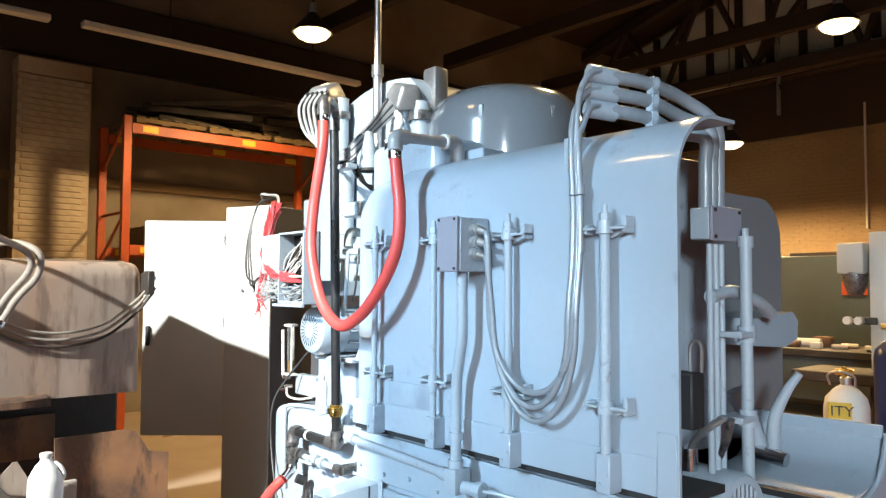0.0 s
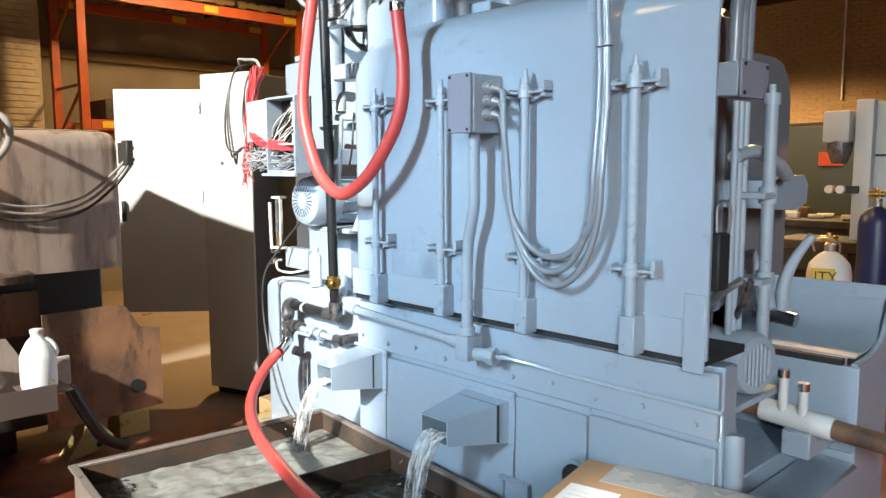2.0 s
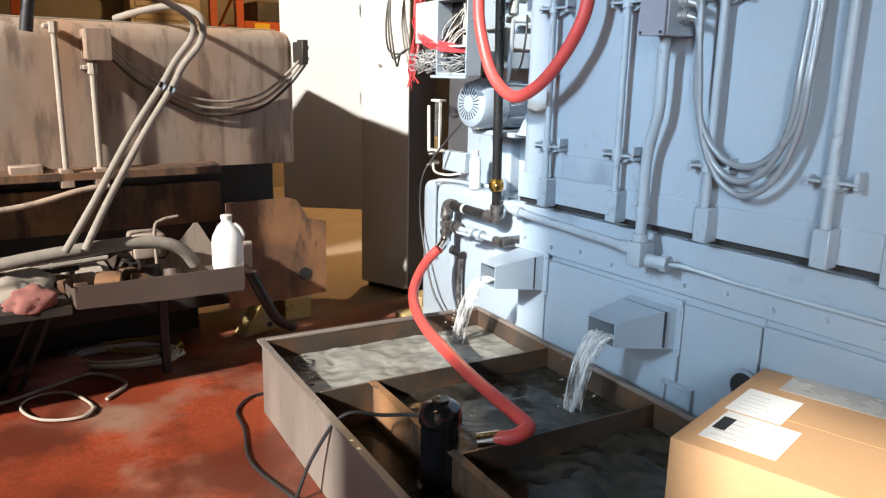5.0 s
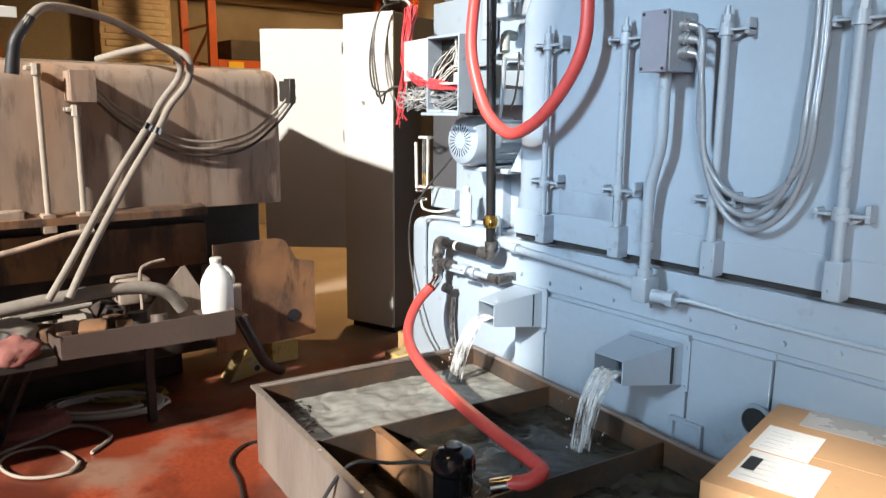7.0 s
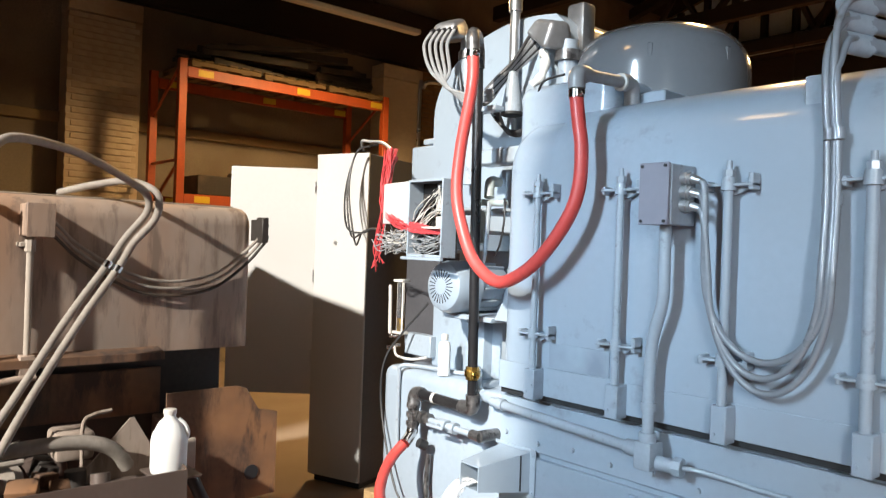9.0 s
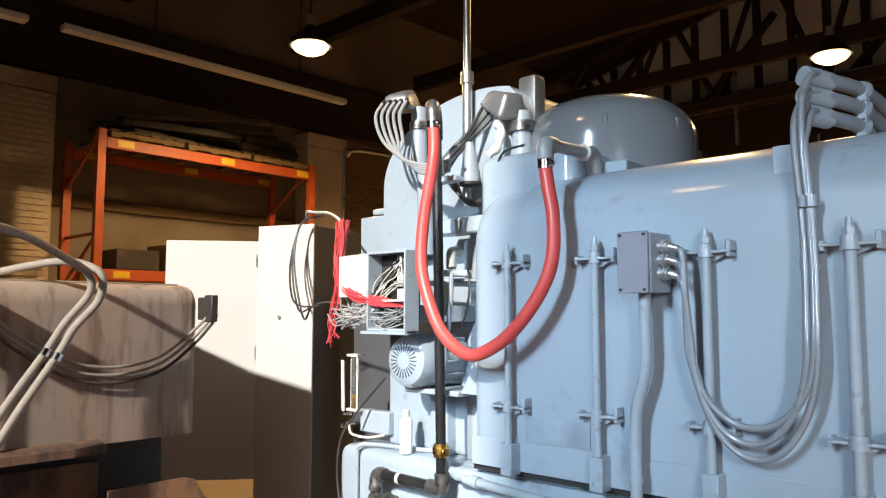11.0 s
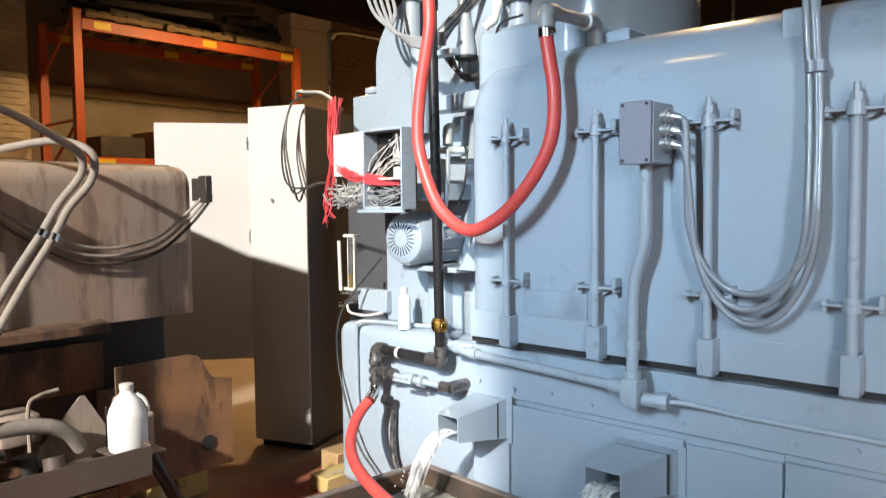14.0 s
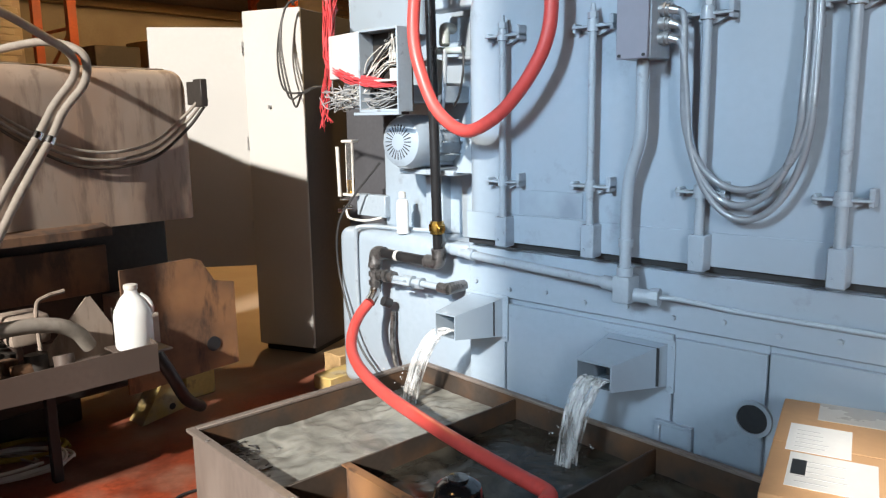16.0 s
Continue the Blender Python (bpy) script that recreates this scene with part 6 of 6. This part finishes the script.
def rag(name, at, sx, sy, sz, mt, label, cat, seed):
    bm = B()
    bmesh.ops.create_icosphere(bm, subdivisions=4, radius=1.0)
    for v in bm.verts:
        n = 1 + 0.35 * noise.noise(v.co * 1.6 + Vector((seed, 0, 0))) + 0.22 * abs(noise.noise(v.co * 4 + Vector((0, seed, 0))))
        v.co = Vector((v.co.x * sx, v.co.y * sy, max(v.co.z, -0.35) * sz)) * n + Vector(at)
    return tagged(part(name, bm, mt, None, "", 180), label, cat)
rag("pink_rag", (-3.75, 0.02, 0.56), 0.06, 0.09, 0.07, PINK, "crumpled pink shop rag on the tray edge", "rag", 1)
rag("pink_rag", (-4.3, 0.1, 0.025), 0.14, 0.2, 0.05, PINK, "crumpled dark pink rag on the floor", "rag", 3)
for k in range(9):
    rag("swarf", (-4.02 - 0.05 * (k % 3), -0.55 + 0.1 * k, 0.56 + 0.02 * (k % 2)), 0.07, 0.075, 0.06, (OLD, OLD_TOP, OLD_DARK)[k % 3], "lump of dusty grinding swarf in the scrap heap", "swarf", 20 + k)
rag("swarf", (-4.0, -0.05, 0.57), 0.12, 0.22, 0.09, OLD_TOP, "heap of dusty grinding swarf", "swarf", 6)

# cables on the floor
def coil(name, cx, cy, r0, turns, rr, mt, label, squash=0.6, seed=1, ang=0.0):
    rn = random.Random(seed)
    pts = []
    for k in range(int(turns * 9)):
        a = 2 * math.pi * k / 9
        r = r0 * (1 + rn.uniform(-0.14, 0.14))
        x, y = r * math.cos(a), r * squash * math.sin(a)
        pts.append((cx + x * math.cos(ang) - y * math.sin(ang), cy + x * math.sin(ang) + y * math.cos(ang), rr + 0.005 * (k / 9) + rn.uniform(0, 0.006)))
    tagged(part(name, tube(B(), pts, rr, 7, 6), mt), label, "cable", "cables on the floor")
coil("floor_cable", -4.36, 0.5, 0.27, 6, 0.0075, WIRE_WHITE, "coil of dusty white cable on the red floor", 0.55, 2, 1.2)
coil("floor_cable", -4.42, 0.44, 0.23, 3, 0.006, OLD_TOP, "tangle of dusty cable on the red floor", 0.62, 17, 0.8)
coil("floor_cable", -4.5, 0.62, 0.22, 3, 0.007, WIRE_YELLOW, "coil of yellow cable on the red floor", 0.5, 5, 1.0)
coil("floor_cable", -3.87, 0.09, 0.2, 1.3, 0.007, OLD_TOP, "loose loop of grey cable on the red floor", 0.7, 8, 0.5)
tagged(part("floor_cable", tube(B(), [(-4.2, -0.6, 0.012), (-4.05, -0.2, 0.012), (-4.15, 0.1, 0.012), (-4.2, 0.3, 0.02), (-4.0, 0.42, 0.012), (-3.85, 0.3, 0.012)], 0.009, 7), OLD_TOP), "grey cable trailing over the red floor", "cable", "cables on the floor")
tagged(part("floor_cable", tube(B(), [(-2.55, 0.7, 0.012), (-2.9, 0.66, 0.01), (-3.2, 0.74, 0.01), (-3.4, 0.78, 0.01), (-3.52, 0.9, 0.01), (-3.5, 1.05, 0.01)], 0.0065, 7), CABLE_BLACK), "black cable curving beside the tank", "cable", "cables on the floor")
# yellow timber wedges beneath the chute
w = thing("timber_skid", (-4.5, 1.3, 0), "worn yellow timber skid under the old machine", "timber")
part("wedge", prism(B(), [(1.16, 0.0), (1.40, 0.03), (1.41, 0.09), (1.32, 0.205), (1.29, 0.20)], "x", -4.5, -4.36, 0.004), PALE_YELLOW, w)
part("block", box(B(), -4.72, -4.52, 1.5, 1.68, 0.0, 0.14, 0.006), PALE_YELLOW, w)
part("hole", cyl(B(), (-4.358, 1.33, 0.06), (-4.356, 1.33, 0.06), 0.018, seg=12), DARK, w)
tagged(part("drain_hose", tube(B(), [(-4.05, 1.1, 0.5), (-4.0, 1.16, 0.35), (-4.05, 1.25, 0.2), (-4.2, 1.4, 0.08), (-4.3, 1.45, 0.05)], 0.03, 10), CABLE_BLACK), "black drain hose hanging under the chute", "hose")

# ---- far end of the hall ----
def gas_bottle(name, x, y, r, h, mt, label):
    t = thing(name, (x, y, 0), label, "gas cylinder")
    m = Matrix.Translation((x, y, 0))
    part("body", lathe(B(), [(r * 0.92, 0.0), (r, 0.02), (r, h - r * 1.1), (r * 0.9, h - r * 0.6), (r * 0.55, h - r * 0.2), (r * 0.25, h)], m, 32), mt, t)
    part("neck", lathe(B(), [(r * 0.25, h), (r * 0.27, h + 0.05), (0.02, h + 0.06)], m, 16), STEEL, t)
    part("valve", cyl(B(), (x - 0.05, y - 0.05, h + 0.09), (x + 0.06, y - 0.02, h + 0.09), 0.022, seg=12), BRASS, t)
    part("stem", cyl(B(), (x, y - 0.03, h + 0.05), (x, y - 0.03, h + 0.13), 0.016, seg=10), BRASS, t)
    return t
gas_bottle("gas_cylinder", -1.82, 5.78, 0.115, 1.30, NAVY, "tall navy blue gas cylinder with brass valve")
wb = gas_bottle("gas_cylinder", -2.02, 5.5, 0.145, 0.99, WHITEPAINT, "white gas cylinder with a yellow warning label")
d = Vector((2.02, -5.5, 0)).normalized()
lx = Vector((-2.02, 5.5, 0)) + d * 0.1475
lm = Matrix.Translation((lx.x, lx.y, 0.83)) @ Matrix.Rotation(math.atan2(d.y, d.x) + math.pi / 2, 4, "Z")
wl = part("warning_label", box(B(), -0.11, 0.035, -0.004, 0.0, -0.055, 0.055, 0, 1, lm), YELLOW, wb, "yellow label with black letters")
cu = bpy.data.curves.new("letters", "FONT")
cu.body, cu.size, cu.extrude, cu.align_x = "ITY", 0.10, 0.0008, "CENTER"
txt = new("letters", cu)
cu.materials.append(PRINT_BLACK)
txt.parent = wl
txt.matrix_basis = lm @ Matrix.Translation((-0.025, -0.006, -0.036)) @ Matrix.Rotation(radians(90), 4, "X")
part("carry_ring", tube(B(), [(-2.10, 5.43, 0.99), (-2.1, 5.40, 1.06), (-2.02, 5.38, 1.09), (-1.94, 5.42, 1.06), (-1.94, 5.45, 0.99)], 0.008, 8), STEEL, wb)
bench = thing("work_bench", (-3.6, 8.2, 0), "dark steel work bench cluttered with parts", "bench")
part("top", box(B(), -4.6, -2.4, 7.6, 8.5, 0.98, 1.05, 0.006), OLD_DARK, bench)
part("front", box(B(), -4.55, -2.45, 7.66, 7.7, 0.55, 0.98, 0.004), MACHGREEN, bench)
part("shelf", box(B(), -4.55, -2.45, 7.7, 8.4, 0.35, 0.4, 0.004), OLD_DARK, bench)
for x in (-4.5, -2.5):
    part("leg", box(B(), x - 0.04, x + 0.04, 7.72, 7.8, 0, 0.98, 0.004), OLD_DARK, bench)
random.seed(31)
for k in range(18):
    x, y = random.uniform(-4.4, -2.6), random.uniform(7.7, 8.2)
    s = random.uniform(0.04, 0.09)
    if k % 3 == 0:
        bm = cyl(B(), (x - s * 1.5, y, 1.05 + s * 0.5), (x + s * 1.5, y + 0.03, 1.05 + s * 0.5), s * 0.5, seg=12)
    else:
        bm = box(B(), x - s, x + s, y - s * 0.6, y + s * 0.6, 1.05, 1.05 + s * random.uniform(0.4, 1.2), 0.008, 2)
    tagged(part("bench_part", bm, random.choice((RUST, WIRE_WHITE, OLD_TOP, OLD_DARK))), "small machine part lying on the bench", "part", "parts on the bench")
gm = thing("green_cabinet", (-4.0, 9.6, 0), "dark grey-green machine cabinet with a red-orange label", "cabinet")
part("body", box(B(), -4.6, -3.05, 9.3, 10.2, 0, 2.05, 0.02, 2), MACHGREEN, gm)
part("red_label", box(B(), -3.5, -3.22, 9.285, 9.298, 1.58, 1.74, 0.002), REDLABEL, gm, "red-orange label")
part("lever_shelf", box(B(), -4.2, -3.4, 9.5, 9.9, 2.05, 2.1, 0.005), OLD_DARK, gm)
dm_ = thing("drill_press", (-5.2, 9.5, 0), "dark drilling machine with a rounded head", "drill press")
part("column", box(B(), -5.3, -5.0, 9.5, 9.8, 0, 2.1, 0.02, 2), OLD_DARK, dm_)
part("head", tube(B(), [(-5.7, 9.4, 2.05), (-5.4, 9.45, 2.18), (-5.1, 9.5, 2.2), (-4.95, 9.5, 2.1)], 0.16, 14), OLD_DARK, dm_)
part("control_panel", box(B(), -5.25, -4.9, 9.2, 9.32, 1.62, 1.95, 0.01), FITTING, dm_)
part("dial_plate", box(B(), -5.18, -5.02, 9.19, 9.2, 1.72, 1.85, 0.003), OFFWHITE, dm_)
part("table", box(B(), -5.6, -4.8, 9.1, 9.7, 1.0, 1.1, 0.01), OLD_DARK, dm_)
part("white_switch", box(B(), -4.86, -4.76, 9.15, 9.25, 1.2, 1.5, 0.006), OFFWHITE, dm_)
mm = thing("milling_machine", (-2.1, 8.2, 0), "off-white milling machine with tall flat column", "milling machine")
part("column", box(B(), -2.25, -1.75, 7.0, 7.6, 0, 2.12, 0.02, 2), OFFWHITE, mm)
part("column_front", box(B(), -2.36, -2.22, 6.92, 7.3, 0.9, 2.14, 0.01, 2), OFFWHITE, mm)
part("head", box(B(), -2.6, -2.38, 6.85, 7.1, 1.78, 2.05, 0.02, 2), OFFWHITE, mm)
part("spindle", lathe(B(), [(0.06, 0.0), (0.08, 0.05), (0.1, 0.12), (0.1, 0.2)], Matrix.Translation((-2.48, 6.95, 1.6)), 18), FITTING, mm)
part("panel_seam", box(B(), -2.215, -1.76, 6.99, 6.998, 1.66, 1.68, 0), DARK, mm)
for k, x in enumerate((-2.52, -2.43)):
    part("knob", cyl(B(), (x, 6.9, 1.38), (x, 6.84, 1.38), 0.035, seg=14), PIPEWHITE, mm)
part("knob_bar", box(B(), -2.58, -2.3, 6.9, 7.0, 1.35, 1.41, 0.006), OLD_DARK, mm)
part("table", box(B(), -2.9, -1.6, 6.6, 7.2, 0.86, 0.95, 0.01), OLD_DARK, mm)
part("knee", box(B(), -2.3, -1.8, 6.7, 7.1, 0.0, 0.86, 0.02), OLD_DARK, mm)
# orange step ladder
ld = thing("step_ladder", (-1.3, 5.5, 0), "orange fibreglass step ladder with pale steps", "ladder")
def beam_between(p, q, w, mt, nm):
    p, q = Vector(p), Vector(q)
    return part(nm, box(B(), -w / 2, w / 2, -0.012, 0.012, 0, (q - p).length, 0.003, 1, Matrix.Translation(p) @ basis(q - p)), mt, ld)
for s in (0.0, 0.45):
    beam_between((-1.71 + 0.83 * s, 5.37 + 0.5 * s, 0.0), (-1.0 + 0.7 * s, 5.68 + 0.42 * s, 1.72), 0.075, LADDER, "side_rail")
for k in range(5):
    f = 0.17 * (k + 1)
    p = Vector((-1.71 + 0.71 * f, 5.37 + 0.31 * f, 1.72 * f))
    part("step", box(B(), 0.0, 0.44, -0.05, 0.05, -0.015, 0.015, 0.004, 1, Matrix.Translation(p) @ Matrix.Rotation(math.atan2(0.5, 0.83), 4, "Z")), OFFWHITE, ld)
cart = thing("cylinder_cart", (-1.82, 5.9, 0), "dark steel cart standing round the gas cylinder", "cart")
part("front_plate", box(B(), -1.98, -1.68, 5.62, 5.64, 0.04, 0.57, 0.004), OLD_DARK, cart)
part("side_plate", box(B(), -2.0, -1.98, 5.62, 6.0, 0.04, 0.57, 0.004), OLD_DARK, cart)
part("axle", cyl(B(), (-2.02, 5.95, 0.06), (-1.64, 5.95, 0.06), 0.05, seg=14), OLD_DARK, cart)

# ---- bricks: pier faces as single bricks, the far wall as one mass ----
bl, bh, dp = 0.215, 0.068, 0.014
me = bpy.data.meshes.new("brick")
t = box(B(), -dp, dp, -bl / 2 + 0.006, bl / 2 - 0.006, -bh / 2 + 0.005, bh / 2 - 0.005, 0.003)
t.to_mesh(me)
t.free()
me.materials.append(PIER_BRICK)
for pr, (y0, y1), z_from in ((PIERS[1], (1.86, 2.68), 0.9),):
    n = int((y1 - y0) / (bl * 0.95))
    rows = int((4.15 - z_from) / (bh + 0.004))
    for r in range(rows):
        for k in range(n):
            off = (bl / 2 if r % 2 else 0.0)
            y = y0 + bl * 0.5 + k * (y1 - y0 - bl) / (n - 0.5) + off * 0.5
            ob = new("brick", me)
            ob.parent = pr
            ob.matrix_parent_inverse = pr.matrix_basis.inverted()
            ob.location = (WX + 0.302 + 0.002 * ((r * 7 + k * 3) % 3 - 1), y, z_from + bh * 0.5 + r * (bh + 0.004))
def brick_mass(name, parent, u0, u1, z0, z1, at):
    verts, faces = [], []
    rr = random.Random(9)
    r = 0
    z = z0
    while z < z1:
        u = u0 - (bl / 2 if r % 2 else 0)
        while u < u1:
            g = rr.uniform(0.008, 0.014)
            a, b_, c, d_ = u + 0.006, u + bl - 0.006, z + 0.005, z + bh - 0.003
            i = len(verts)
            verts += [at(a, c, 0), at(b_, c, 0), at(b_, d_, 0), at(a, d_, 0), at(a + 0.004, c + 0.004, g), at(b_ - 0.004, c + 0.004, g), at(b_ - 0.004, d_ - 0.004, g), at(a + 0.004, d_ - 0.004, g)]
            faces += [(i + 4, i + 5, i + 6, i + 7), (i, i + 1, i + 5, i + 4), (i + 1, i + 2, i + 6, i + 5), (i + 2, i + 3, i + 7, i + 6), (i + 3, i, i + 4, i + 7)]
            u += bl
        z += bh + 0.004
        r += 1
    m_ = bpy.data.meshes.new(name)
    m_.from_pydata(verts, [], faces)
    m_.materials.append(BRICK)
    ob = new(name, m_)
    ob.parent = parent
    ob["kind"] = "stuff"
brick_mass("bricks", wall_north, -9.9, -2.2, 0.6, 5.5, lambda u, z, g: (u, NY - g, z))
brick_mass("bricks", wall_west, 6.98, 13.9, 1.2, 4.4, lambda u, z, g: (WX + g, u, z))
